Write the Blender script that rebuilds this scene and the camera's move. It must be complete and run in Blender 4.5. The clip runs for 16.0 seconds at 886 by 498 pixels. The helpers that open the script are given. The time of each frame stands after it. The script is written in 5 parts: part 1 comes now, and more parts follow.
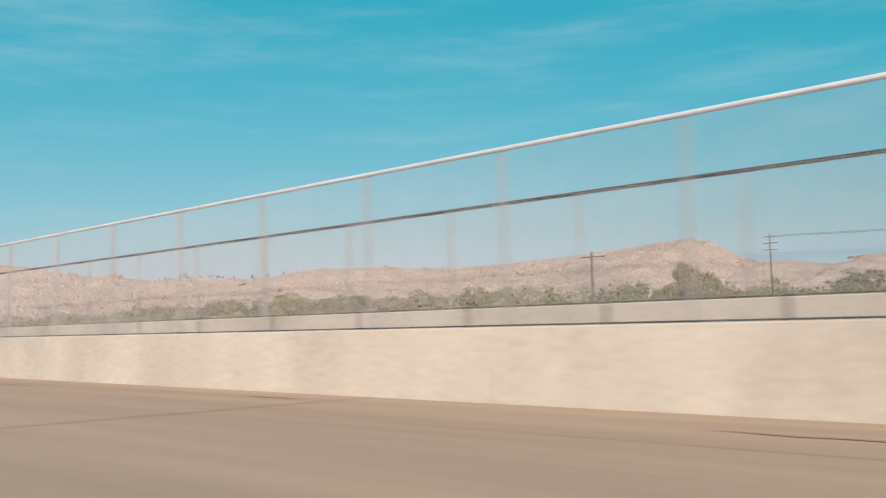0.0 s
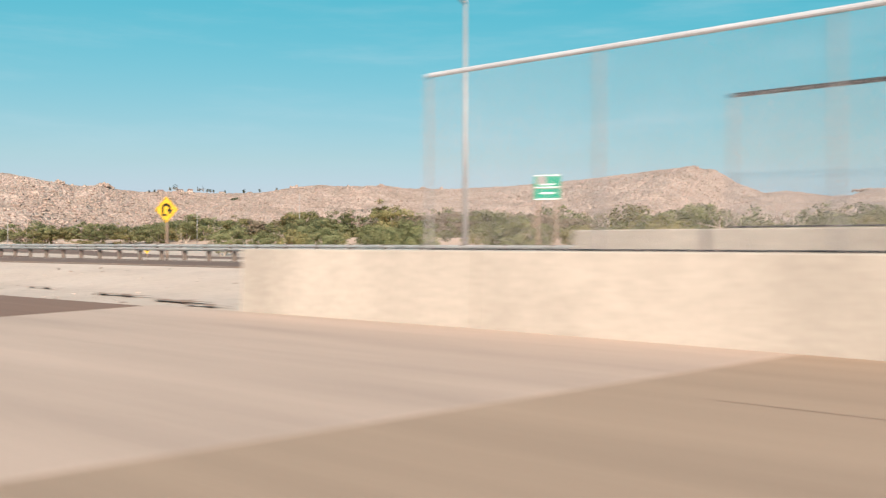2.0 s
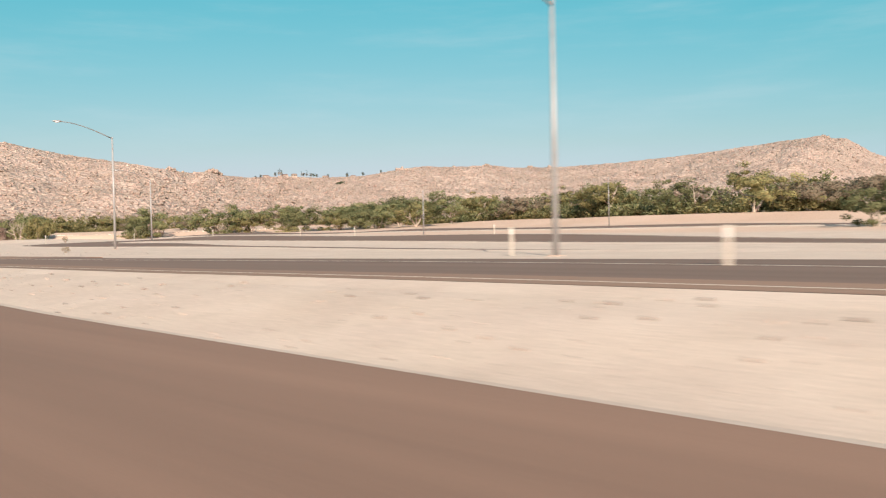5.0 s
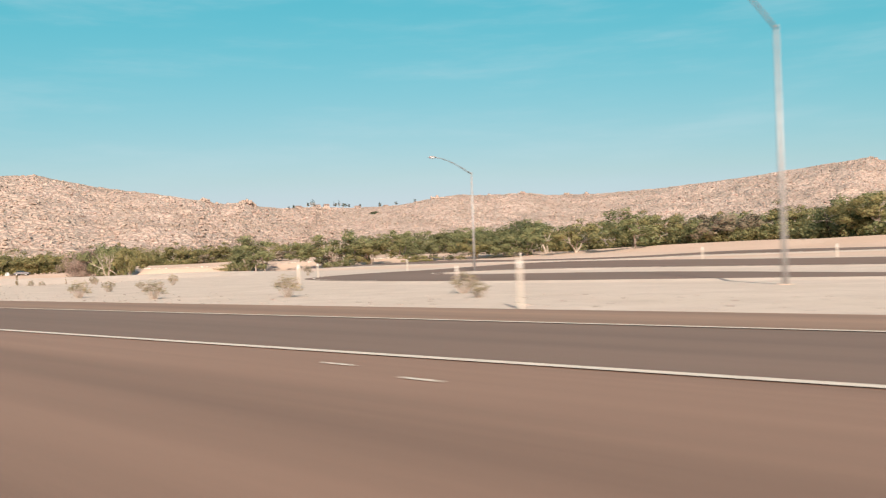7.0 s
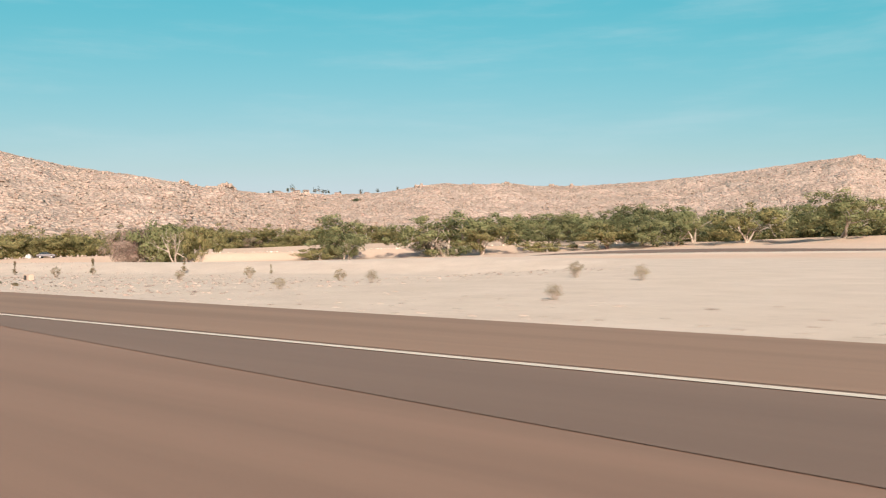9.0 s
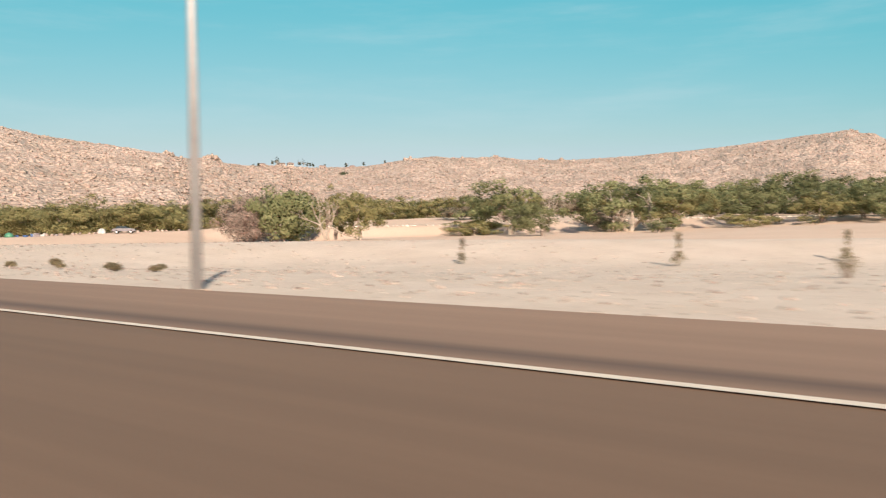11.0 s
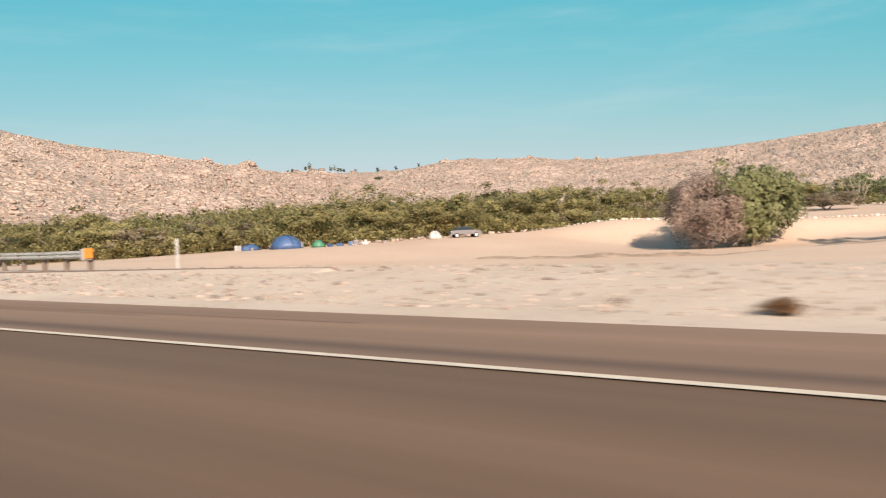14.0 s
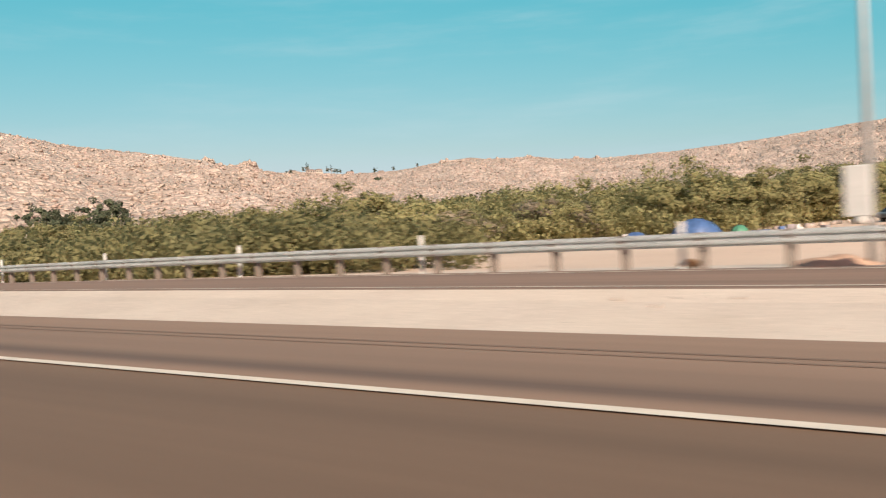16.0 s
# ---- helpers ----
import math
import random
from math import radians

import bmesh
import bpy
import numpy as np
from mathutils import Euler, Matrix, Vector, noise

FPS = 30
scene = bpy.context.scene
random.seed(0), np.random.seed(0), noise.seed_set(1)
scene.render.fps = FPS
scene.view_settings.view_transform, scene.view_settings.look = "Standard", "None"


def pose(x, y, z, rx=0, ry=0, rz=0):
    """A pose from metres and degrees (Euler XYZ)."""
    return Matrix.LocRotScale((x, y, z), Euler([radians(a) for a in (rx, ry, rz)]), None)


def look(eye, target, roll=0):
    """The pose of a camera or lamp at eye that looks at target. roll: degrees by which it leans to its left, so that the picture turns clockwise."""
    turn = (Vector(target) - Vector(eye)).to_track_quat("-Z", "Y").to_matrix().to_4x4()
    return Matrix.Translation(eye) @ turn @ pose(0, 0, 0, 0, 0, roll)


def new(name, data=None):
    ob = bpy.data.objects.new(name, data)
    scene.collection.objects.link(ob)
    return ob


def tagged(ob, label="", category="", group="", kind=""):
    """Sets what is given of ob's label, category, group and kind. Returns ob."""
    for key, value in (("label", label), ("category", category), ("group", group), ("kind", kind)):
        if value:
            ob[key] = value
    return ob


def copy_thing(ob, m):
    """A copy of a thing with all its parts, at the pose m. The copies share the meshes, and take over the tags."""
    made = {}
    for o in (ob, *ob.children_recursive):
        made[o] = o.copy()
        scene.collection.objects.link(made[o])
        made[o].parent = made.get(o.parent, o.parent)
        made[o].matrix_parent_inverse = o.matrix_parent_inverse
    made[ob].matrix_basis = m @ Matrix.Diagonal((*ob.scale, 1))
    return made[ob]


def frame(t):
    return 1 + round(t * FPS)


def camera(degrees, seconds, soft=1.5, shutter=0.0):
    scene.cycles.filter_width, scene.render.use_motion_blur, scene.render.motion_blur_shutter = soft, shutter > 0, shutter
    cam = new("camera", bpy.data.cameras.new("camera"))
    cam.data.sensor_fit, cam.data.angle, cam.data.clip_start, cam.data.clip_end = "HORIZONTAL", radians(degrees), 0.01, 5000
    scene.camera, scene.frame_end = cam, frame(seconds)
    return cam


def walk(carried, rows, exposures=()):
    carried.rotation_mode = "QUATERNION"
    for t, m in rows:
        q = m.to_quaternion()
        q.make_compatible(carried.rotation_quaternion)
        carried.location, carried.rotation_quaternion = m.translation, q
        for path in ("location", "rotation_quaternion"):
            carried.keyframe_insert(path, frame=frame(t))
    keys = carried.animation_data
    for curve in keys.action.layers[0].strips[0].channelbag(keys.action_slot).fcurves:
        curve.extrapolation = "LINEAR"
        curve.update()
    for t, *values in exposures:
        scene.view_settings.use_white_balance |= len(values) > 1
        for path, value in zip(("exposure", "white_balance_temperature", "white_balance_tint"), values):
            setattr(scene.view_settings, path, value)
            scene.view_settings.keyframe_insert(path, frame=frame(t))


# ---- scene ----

cam = camera(53.4, 16.0, soft=1.2, shutter=0.28)
SPEED = 29.0            # metres a second along -x
# seconds, y of the car, yaw, pitch, roll
DRIVE = [
    (0, -5.54, 40.91, 4.69, -1.63),
    (0.5, -5.21, 40.88, 4.02, -1.14),
    (1, -4.88, 37.98, 3.23, -1.36),
    (1.5, -4.58, 38.24, 1.24, -0.14),
    (2, -4.27, 39.11, -0.38, 0.05),
    (2.5, -3.82, 38.89, -1.68, 0.60),
    (3, -3.29, 39.30, -3.22, 1.20),
    (3.5, -2.63, 44.46, -2.82, 0.13),
    (4, -2.00, 44.63, -2.33, -0.46),
    (6.5, 1.32, 43.30, 0.12, -1.90),
    (7, 2.28, 44.22, 0.54, -1.89),
    (7.5, 3.25, 44.57, 0.41, -0.92),
    (8, 3.87, 44.71, 0.53, -0.76),
    (10.5, 5.96, 35.11, -1.43, -0.77),
    (11, 6.22, 38.63, -1.71, -0.74),
    (11.5, 6.51, 39.56, -1.30, -1.03),
    (12, 6.63, 39.73, -1.09, -1.95),
    (12.5, 6.52, 38.64, -1.22, -2.25),
    (13, 6.28, 38.05, -1.47, -2.19),
    (13.5, 6.14, 37.87, -1.40, -1.94),
    (14, 6.12, 37.83, -1.32, -2.31),
    (14.5, 6.10, 37.37, -1.22, -2.34),
    (15, 6.53, 36.89, -1.21, -2.46),
    (15.5, 6.80, 36.38, -1.12, -2.61),
    (16, 7.18, 35.57, -1.20, -2.86),
]


def eye_pose(t, y, yaw, pitch, roll):
    way = Matrix.Rotation(radians(yaw), 3, "Z") @ Matrix.Rotation(radians(pitch), 3, "X") @ Vector((0, 1, 0))
    eye = Vector((-SPEED * t, y, 1.346))
    return look(eye, eye + 10 * way, roll)


EXPOSURES = [(0, 0.47, 6200, 6), (1.0, 0.53, 6250, 7), (2.0, 0.66, 6450, 8), (2.6, 0.79, 6650, 10), (3.4, 0.66, 6750, 10), (6.5, 0.71, 6850, 11), (10.5, 0.71, 6900, 10), (16, 0.68, 6900, 10)]
walk(cam, [(r[0], eye_pose(*r)) for r in DRIVE], EXPOSURES)

# ---- daylight ----
SUN_ELEV, SUN_WAY = radians(27), Vector((0.76, -0.65, 0))
world = bpy.data.worlds.new("sky")
scene.world = world
world.use_nodes = True
wn, wl = world.node_tree.nodes, world.node_tree.links
sky = wn.new("ShaderNodeTexSky")
sky.sky_type, sky.sun_disc = "NISHITA", False
sky.sun_elevation = SUN_ELEV
sky.sun_rotation = math.atan2(SUN_WAY.x, SUN_WAY.y)
sky.altitude, sky.air_density, sky.dust_density, sky.ozone_density = 800, 1.0, 2.5, 1.0
# the deep teal of this sky near the horizon: red falls off faster than blue and green; towards the zenith it stays as it is


def world_math(op, a, b):
    node = wn.new("ShaderNodeMath")
    node.operation = op
    for value, socket in ((a, node.inputs[0]), (b, node.inputs[1])):
        if isinstance(value, (int, float)):
            socket.default_value = value
        else:
            wl.new(value, socket)
    return node.outputs[0]


def world_mix(fac, a, b):
    node = wn.new("ShaderNodeMix")
    node.data_type = "RGBA"
    for value, socket in ((fac, node.inputs[0]), (a, node.inputs[6]), (b, node.inputs[7])):
        if isinstance(value, (tuple, float)):
            socket.default_value = value
        else:
            wl.new(value, socket)
    return node.outputs[2]


def world_span(src, lo, hi, a, c):
    node = wn.new("ShaderNodeMapRange")
    node.interpolation_type = "SMOOTHSTEP"
    for i, v in enumerate((lo, hi, a, c), 1):
        node.inputs[i].default_value = v
    wl.new(src, node.inputs[0])
    return node.outputs[0]


split, join = wn.new("ShaderNodeSeparateColor"), wn.new("ShaderNodeCombineColor")
wl.new(sky.outputs[0], split.inputs[0])
red, green_, blue = split.outputs[0], split.outputs[1], split.outputs[2]
wl.new(world_math("MULTIPLY", world_math("DIVIDE", world_math("POWER", red, 3.0), world_math("ADD", world_math("POWER", red, 2.0), 10.0)), 0.75), join.inputs[0])
wl.new(world_math("MULTIPLY", world_math("POWER", green_, 0.45), 1.62), join.inputs[1])
wl.new(world_math("MULTIPLY", world_math("POWER", world_math("MAXIMUM", blue, world_math("MULTIPLY", red, 1.45)), 0.41), 1.84), join.inputs[2])
coords, axes = wn.new("ShaderNodeTexCoord"), wn.new("ShaderNodeSeparateXYZ")
wl.new(coords.outputs["Generated"], axes.inputs[0])
plain = wn.new("ShaderNodeVectorMath")
plain.operation = "SCALE"
wl.new(sky.outputs[0], plain.inputs[0])
plain.inputs["Scale"].default_value = 0.75
# faint high wisps
stretch, wisp = wn.new("ShaderNodeMapping"), wn.new("ShaderNodeTexNoise")
stretch.inputs["Scale"].default_value, stretch.inputs["Rotation"].default_value = (2.2, 2.2, 15), (0.10, 0.06, 0)
wl.new(coords.outputs["Generated"], stretch.inputs[0])
wl.new(stretch.outputs[0], wisp.inputs["Vector"])
wisp.inputs["Scale"].default_value, wisp.inputs["Detail"].default_value, wisp.inputs["Roughness"].default_value = 1.7, 6, 0.6
low_sky = world_mix(world_span(wisp.outputs[0], 0.42, 0.82, 0.0, 0.36), join.outputs[0], (2.9, 4.0, 4.5, 1))
wl.new(world_mix(world_span(axes.outputs[2], 0.36, 0.75, 0.0, 1.0), low_sky, plain.outputs[0]), wn["Background"].inputs[0])
wn["Background"].inputs[1].default_value = 0.11
sun_data = bpy.data.lights.new("sun", "SUN")
sun_data.energy, sun_data.angle, sun_data.color = 4.7, radians(0.53), (1.0, 0.905, 0.785)
sun = new("sun", sun_data)
sun.matrix_world = look((60, -80, 60), (60 - SUN_WAY.x * math.cos(SUN_ELEV) * 10, -80 - SUN_WAY.y * math.cos(SUN_ELEV) * 10, 60 - math.sin(SUN_ELEV) * 10))


# ---- materials ----
def material(name, color, rough=0.8, metal=0.0, vary=0.15, scale=3.0, fine=40.0, bump=0.15, second=None, streak=None, island=0.0, obj=0.0, spots=None, dist=0.02):
    """Two scales of noise on the colour, a fine relief, and a little spread from piece to piece."""
    m = bpy.data.materials.new(name)
    m.use_nodes = True
    n, l = m.node_tree.nodes, m.node_tree.links
    b = n["Principled BSDF"]
    b.inputs["Roughness"].default_value, b.inputs["Metallic"].default_value = rough, metal
    tc = n.new("ShaderNodeTexCoord")
    src = tc.outputs["Object"]
    if streak:
        mp = n.new("ShaderNodeMapping")
        mp.inputs["Scale"].default_value = streak
        l.new(src, mp.inputs[0])
        src = mp.outputs[0]
    big, small = n.new("ShaderNodeTexNoise"), n.new("ShaderNodeTexNoise")
    for t, s, d in ((big, scale, 6), (small, fine, 4)):
        t.inputs["Scale"].default_value, t.inputs["Detail"].default_value = s, d
        l.new(src if t is big else tc.outputs["Object"], t.inputs["Vector"])
    ramp = n.new("ShaderNodeMapRange")
    ramp.inputs[1].default_value, ramp.inputs[2].default_value = 0.3, 0.7
    l.new(big.outputs[0], ramp.inputs[0])
    dark = tuple(c * (1 - vary) for c in color)
    light = second or tuple(min(1, c * (1 + vary)) for c in color)
    mix = n.new("ShaderNodeMix")
    mix.data_type = "RGBA"
    mix.inputs[6].default_value, mix.inputs[7].default_value = (*dark, 1), (*light, 1)
    l.new(ramp.outputs[0], mix.inputs[0])
    grain = n.new("ShaderNodeMapRange")
    grain.inputs[1].default_value, grain.inputs[2].default_value = 0.25, 0.75
    grain.inputs[3].default_value, grain.inputs[4].default_value = 1 - vary * 0.8, 1 + vary * 0.8
    l.new(small.outputs[0], grain.inputs[0])
    factor = grain.outputs[0]
    for amount, kind, out in ((island, "ShaderNodeNewGeometry", "Random Per Island"), (obj, "ShaderNodeObjectInfo", "Random")):
        if amount:
            g, r, mu = n.new(kind), n.new("ShaderNodeMapRange"), n.new("ShaderNodeMath")
            r.inputs[3].default_value, r.inputs[4].default_value = 1 - amount, 1 + amount
            mu.operation = "MULTIPLY"
            l.new(g.outputs[out], r.inputs[0])
            l.new(r.outputs[0], mu.inputs[0])
            l.new(factor, mu.inputs[1])
            factor = mu.outputs[0]
    hsv = n.new("ShaderNodeHueSaturation")
    l.new(mix.outputs[2], hsv.inputs["Color"])
    l.new(factor, hsv.inputs["Value"])
    l.new(hsv.outputs[0], b.inputs["Base Color"])
    if bump:
        bp = n.new("ShaderNodeBump")
        bp.inputs["Strength"].default_value, bp.inputs["Distance"].default_value = bump, dist
        l.new(small.outputs[0], bp.inputs["Height"])
        l.new(bp.outputs[0], b.inputs["Normal"])
    return m


def leaf_material(name, color, second, vary=0.2, scale=0.35, fine=1.5, island=0.16, obj=0.2, through_light=0.5):
    """Leaves let some light through."""
    m = material(name, color, 0.85, vary=vary, scale=scale, fine=fine, bump=0.0, island=island, obj=obj, second=second)
    n, l = m.node_tree.nodes, m.node_tree.links
    b = n["Principled BSDF"]
    b.inputs["Specular IOR Level"].default_value = 0.2
    thin, blend = n.new("ShaderNodeBsdfTranslucent"), n.new("ShaderNodeMixShader")
    l.new(b.inputs["Base Color"].links[0].from_socket, thin.inputs["Color"])
    blend.inputs[0].default_value = through_light
    l.new(b.outputs[0], blend.inputs[1])
    l.new(thin.outputs[0], blend.inputs[2])
    l.new(blend.outputs[0], n["Material Output"].inputs[0])
    return m


def rock_material(name):
    """Weathered granite: tan, with cracks and the shade between boulders painted dark, dotted with dry scrub."""
    m = material(name, (0.425, 0.335, 0.268), 0.92, vary=0.16, scale=0.02, fine=0.4, bump=0.3, island=0.10, second=(0.52, 0.41, 0.34), dist=0.6)
    n, l = m.node_tree.nodes, m.node_tree.links
    b = n["Principled BSDF"]
    tc = n.new("ShaderNodeTexCoord")
    warp, mp = n.new("ShaderNodeTexNoise"), n.new("ShaderNodeMapping")
    mp.inputs["Scale"].default_value = (1, 1, 2.0)
    l.new(tc.outputs["Object"], mp.inputs[0])
    warp.inputs["Scale"].default_value, warp.inputs["Detail"].default_value = 0.09, 3
    l.new(mp.outputs[0], warp.inputs["Vector"])
    push = n.new("ShaderNodeVectorMath")
    push.operation = "MULTIPLY_ADD"
    push.inputs[1].default_value = (9, 9, 9)
    l.new(warp.outputs[1], push.inputs[0])
    l.new(mp.outputs[0], push.inputs[2])
    colour = b.inputs["Base Color"].links[0].from_socket
    height = None
    # cell edges darkened: cracks, and painted shade in the gaps between rocks
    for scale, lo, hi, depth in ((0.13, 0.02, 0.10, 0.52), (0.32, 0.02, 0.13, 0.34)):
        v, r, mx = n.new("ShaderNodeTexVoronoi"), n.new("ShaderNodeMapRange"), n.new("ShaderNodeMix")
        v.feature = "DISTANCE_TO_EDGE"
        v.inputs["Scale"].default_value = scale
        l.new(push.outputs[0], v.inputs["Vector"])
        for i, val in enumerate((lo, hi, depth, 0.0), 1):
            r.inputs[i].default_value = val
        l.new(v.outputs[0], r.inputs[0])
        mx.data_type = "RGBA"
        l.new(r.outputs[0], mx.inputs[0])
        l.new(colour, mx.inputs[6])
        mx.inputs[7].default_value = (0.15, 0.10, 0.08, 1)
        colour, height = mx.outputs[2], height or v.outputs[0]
    dots, r, mx = n.new("ShaderNodeTexNoise"), n.new("ShaderNodeMapRange"), n.new("ShaderNodeMix")
    dots.inputs["Scale"].default_value, dots.inputs["Detail"].default_value = 0.16, 2
    l.new(tc.outputs["Object"], dots.inputs["Vector"])
    for i, val in enumerate((0.62, 0.68, 0.0, 0.5), 1):
        r.inputs[i].default_value = val
    l.new(dots.outputs[0], r.inputs[0])
    mx.data_type = "RGBA"
    l.new(r.outputs[0], mx.inputs[0])
    l.new(colour, mx.inputs[6])
    mx.inputs[7].default_value = (0.17, 0.125, 0.085, 1)
    l.new(mx.outputs[2], b.inputs["Base Color"])
    bump = n.new("ShaderNodeBump")
    bump.inputs["Strength"].default_value, bump.inputs["Distance"].default_value = 0.7, 5.0
    l.new(height, bump.inputs["Height"])
    l.new(b.inputs["Normal"].links[0].from_socket, bump.inputs["Normal"])
    l.new(bump.outputs[0], b.inputs["Normal"])
    return m


ASPHALT = material("asphalt", (0.146, 0.086, 0.053), 0.9, vary=0.22, scale=0.5, fine=60, bump=0.3, streak=(0.06, 1.6, 1), dist=0.004)
PALE_ASPHALT = material("pale_asphalt", (0.215, 0.128, 0.088), 0.9, vary=0.20, scale=0.5, fine=60, bump=0.3, streak=(0.06, 1.6, 1), dist=0.004)
SHOULDER = material("shoulder_asphalt", (0.24, 0.148, 0.100), 0.9, vary=0.18, scale=0.5, fine=60, bump=0.3, streak=(0.06, 1.6, 1), dist=0.004)
GRIMY_SHOULDER = SHOULDER.copy()
GRIMY_SHOULDER.name = "grimy_shoulder_asphalt"
gn, gl = GRIMY_SHOULDER.node_tree.nodes, GRIMY_SHOULDER.node_tree.links
grime_at, grime_mix = gn.new("ShaderNodeAttribute"), gn.new("ShaderNodeMix")
grime_at.attribute_name, grime_mix.data_type = "grime", "RGBA"
gl.new(grime_at.outputs["Fac"], grime_mix.inputs[0])
gl.new(gn["Principled BSDF"].inputs["Base Color"].links[0].from_socket, grime_mix.inputs[6])
grime_mix.inputs[7].default_value = (0.105, 0.064, 0.047, 1)
gl.new(grime_mix.outputs[2], gn["Principled BSDF"].inputs["Base Color"])
DARK_ASPHALT = material("dark_asphalt", (0.165, 0.106, 0.078), 0.9, vary=0.14, scale=0.5, fine=60, bump=0.3, streak=(0.06, 1.6, 1), dist=0.004)
DECK = material("deck_concrete", (0.36, 0.256, 0.178), 0.9, vary=0.13, scale=0.6, fine=50, bump=0.3, streak=(0.08, 1.5, 1), dist=0.004)
SLAB = material("slab_concrete", (0.47, 0.355, 0.28), 0.9, vary=0.16, scale=0.6, fine=50, bump=0.3, streak=(0.15, 1.2, 1), dist=0.004)
CONCRETE = material("wall_concrete", (0.44, 0.385, 0.32), 0.9, vary=0.17, scale=0.8, fine=9, bump=0.15, streak=(0.5, 1, 0.25), dist=0.006)
PAINT = material("road_paint", (0.64, 0.54, 0.44), 0.6, vary=0.12, scale=4, fine=30, bump=0.1, dist=0.002)
GALV = material("galvanised_steel", (0.58, 0.58, 0.56), 0.5, 0.2, vary=0.1, scale=2, fine=20, bump=0.05)
FENCE_POST = material("fence_post", (0.29, 0.275, 0.265), 0.6, 0.2, vary=0.15, scale=2, fine=20, bump=0.05)
WIRE = material("fence_wire", (0.36, 0.33, 0.315), 0.6, 0.0, vary=0.1, scale=2, fine=20, bump=0.0)
PALE_RAIL = material("pale_top_rail", (0.50, 0.51, 0.52), 0.55, 0.1, vary=0.1, scale=2, fine=20, bump=0.05)
DARK_RAIL = material("dark_rail", (0.018, 0.021, 0.024), 0.65, 0.0, vary=0.2, scale=2, fine=20, bump=0.05)
POLE = material("pole_paint", (0.34, 0.335, 0.325), 0.5, 0.25, vary=0.1, scale=2, fine=15, bump=0.05)
LAMP_GLASS = material("lamp_lens", (0.75, 0.76, 0.76), 0.2, vary=0.05, bump=0.0)
RAIL_TIMBER = material("grey_brown_timber", (0.15, 0.118, 0.095), 0.9, vary=0.25, scale=2, fine=25, bump=0.4, streak=(4, 4, 0.6))
POLE_TIMBER = material("tarred_timber", (0.06, 0.05, 0.043), 0.9, vary=0.25, scale=2, fine=25, bump=0.3, streak=(4, 4, 0.6))
TIMBER = material("weathered_timber", (0.24, 0.175, 0.13), 0.9, vary=0.25, scale=2, fine=25, bump=0.4, streak=(4, 4, 0.6))
WHITE = material("white_plastic", (0.60, 0.57, 0.52), 0.5, vary=0.06, scale=4, fine=20, bump=0.05)
POST_PLASTIC = material("weathered_post_plastic", (0.43, 0.385, 0.325), 0.6, vary=0.12, scale=4, fine=20, bump=0.05)
ARM_STEEL = material("weathered_arm_steel", (0.19, 0.185, 0.18), 0.7, vary=0.2, scale=3, fine=20, bump=0.05)
CABINET = material("cabinet_paint", (0.43, 0.415, 0.39), 0.5, vary=0.08, scale=2, fine=20, bump=0.05)
YELLOW = material("sign_yellow", (0.70, 0.42, 0.03), 0.4, vary=0.05, bump=0.0)
ORANGE = material("marker_orange", (0.55, 0.21, 0.03), 0.6, vary=0.08, bump=0.0)
GREEN = material("sign_green", (0.0, 0.27, 0.17), 0.4, vary=0.05, bump=0.0)
BLACK = material("sign_black", (0.02, 0.02, 0.02), 0.6, vary=0.1, bump=0.0)
SIGN_WHITE = material("sign_white", (0.8, 0.8, 0.8), 0.4, vary=0.04, bump=0.0)
ROCK = rock_material("granite")
# distance haze is painted into this rock's pale blue-grey colour
HAZE_TINTED_ROCK = material("haze_tinted_rock", (0.36, 0.36, 0.37), 0.95, vary=0.08, scale=0.004, fine=0.03, bump=0.0)
PALE_STONE = material("whitish_stone", (0.62, 0.55, 0.47), 0.9, vary=0.15, scale=1.2, fine=14, bump=0.3, island=0.3)
STONE = material("riprap_stone", (0.31, 0.245, 0.205), 0.9, vary=0.15, scale=1.2, fine=14, bump=0.3, island=0.5)
BARK = material("bark", (0.36, 0.30, 0.245), 0.9, vary=0.25, scale=1.5, fine=10, bump=0.4)
LEAF = leaf_material("leaves", (0.22, 0.235, 0.112), (0.305, 0.31, 0.16))
LEAF_DRY = leaf_material("dry_leaves", (0.40, 0.305, 0.25), (0.48, 0.375, 0.315), scale=0.6, fine=3, island=0.3, obj=0.1)
LEAF_YELLOW = leaf_material("olive_leaves", (0.295, 0.27, 0.122), (0.375, 0.34, 0.165))
LEAF_DUSTY = leaf_material("dusty_leaves", (0.29, 0.235, 0.165), (0.37, 0.31, 0.225))
LEAF_PINE = leaf_material("pine_needles", (0.10, 0.118, 0.07), (0.145, 0.158, 0.098), scale=0.5, fine=3, through_light=0.3)
LEAF_DARK = leaf_material("dark_needles", (0.045, 0.06, 0.035), (0.075, 0.09, 0.05), scale=0.5, fine=3, island=0.3, obj=0.15, through_light=0.1)
BRUSH = leaf_material("dry_brush", (0.32, 0.265, 0.15), (0.42, 0.345, 0.215), vary=0.3, scale=3, fine=10, island=0.35, obj=0.25)
RUST_BRUSH = leaf_material("rust_brush", (0.34, 0.19, 0.10), (0.43, 0.26, 0.145), vary=0.3, scale=3, fine=10, island=0.35)
TARP = material("blue_tarp", (0.05, 0.10, 0.22), 0.5, vary=0.2, scale=2, fine=10, bump=0.2)
TARP_GREEN = material("green_tarp", (0.06, 0.20, 0.12), 0.5, vary=0.2, scale=2, fine=10, bump=0.2)
TARP_WHITE = material("white_tarp", (0.5, 0.47, 0.43), 0.6, vary=0.15, scale=2, fine=10, bump=0.2)
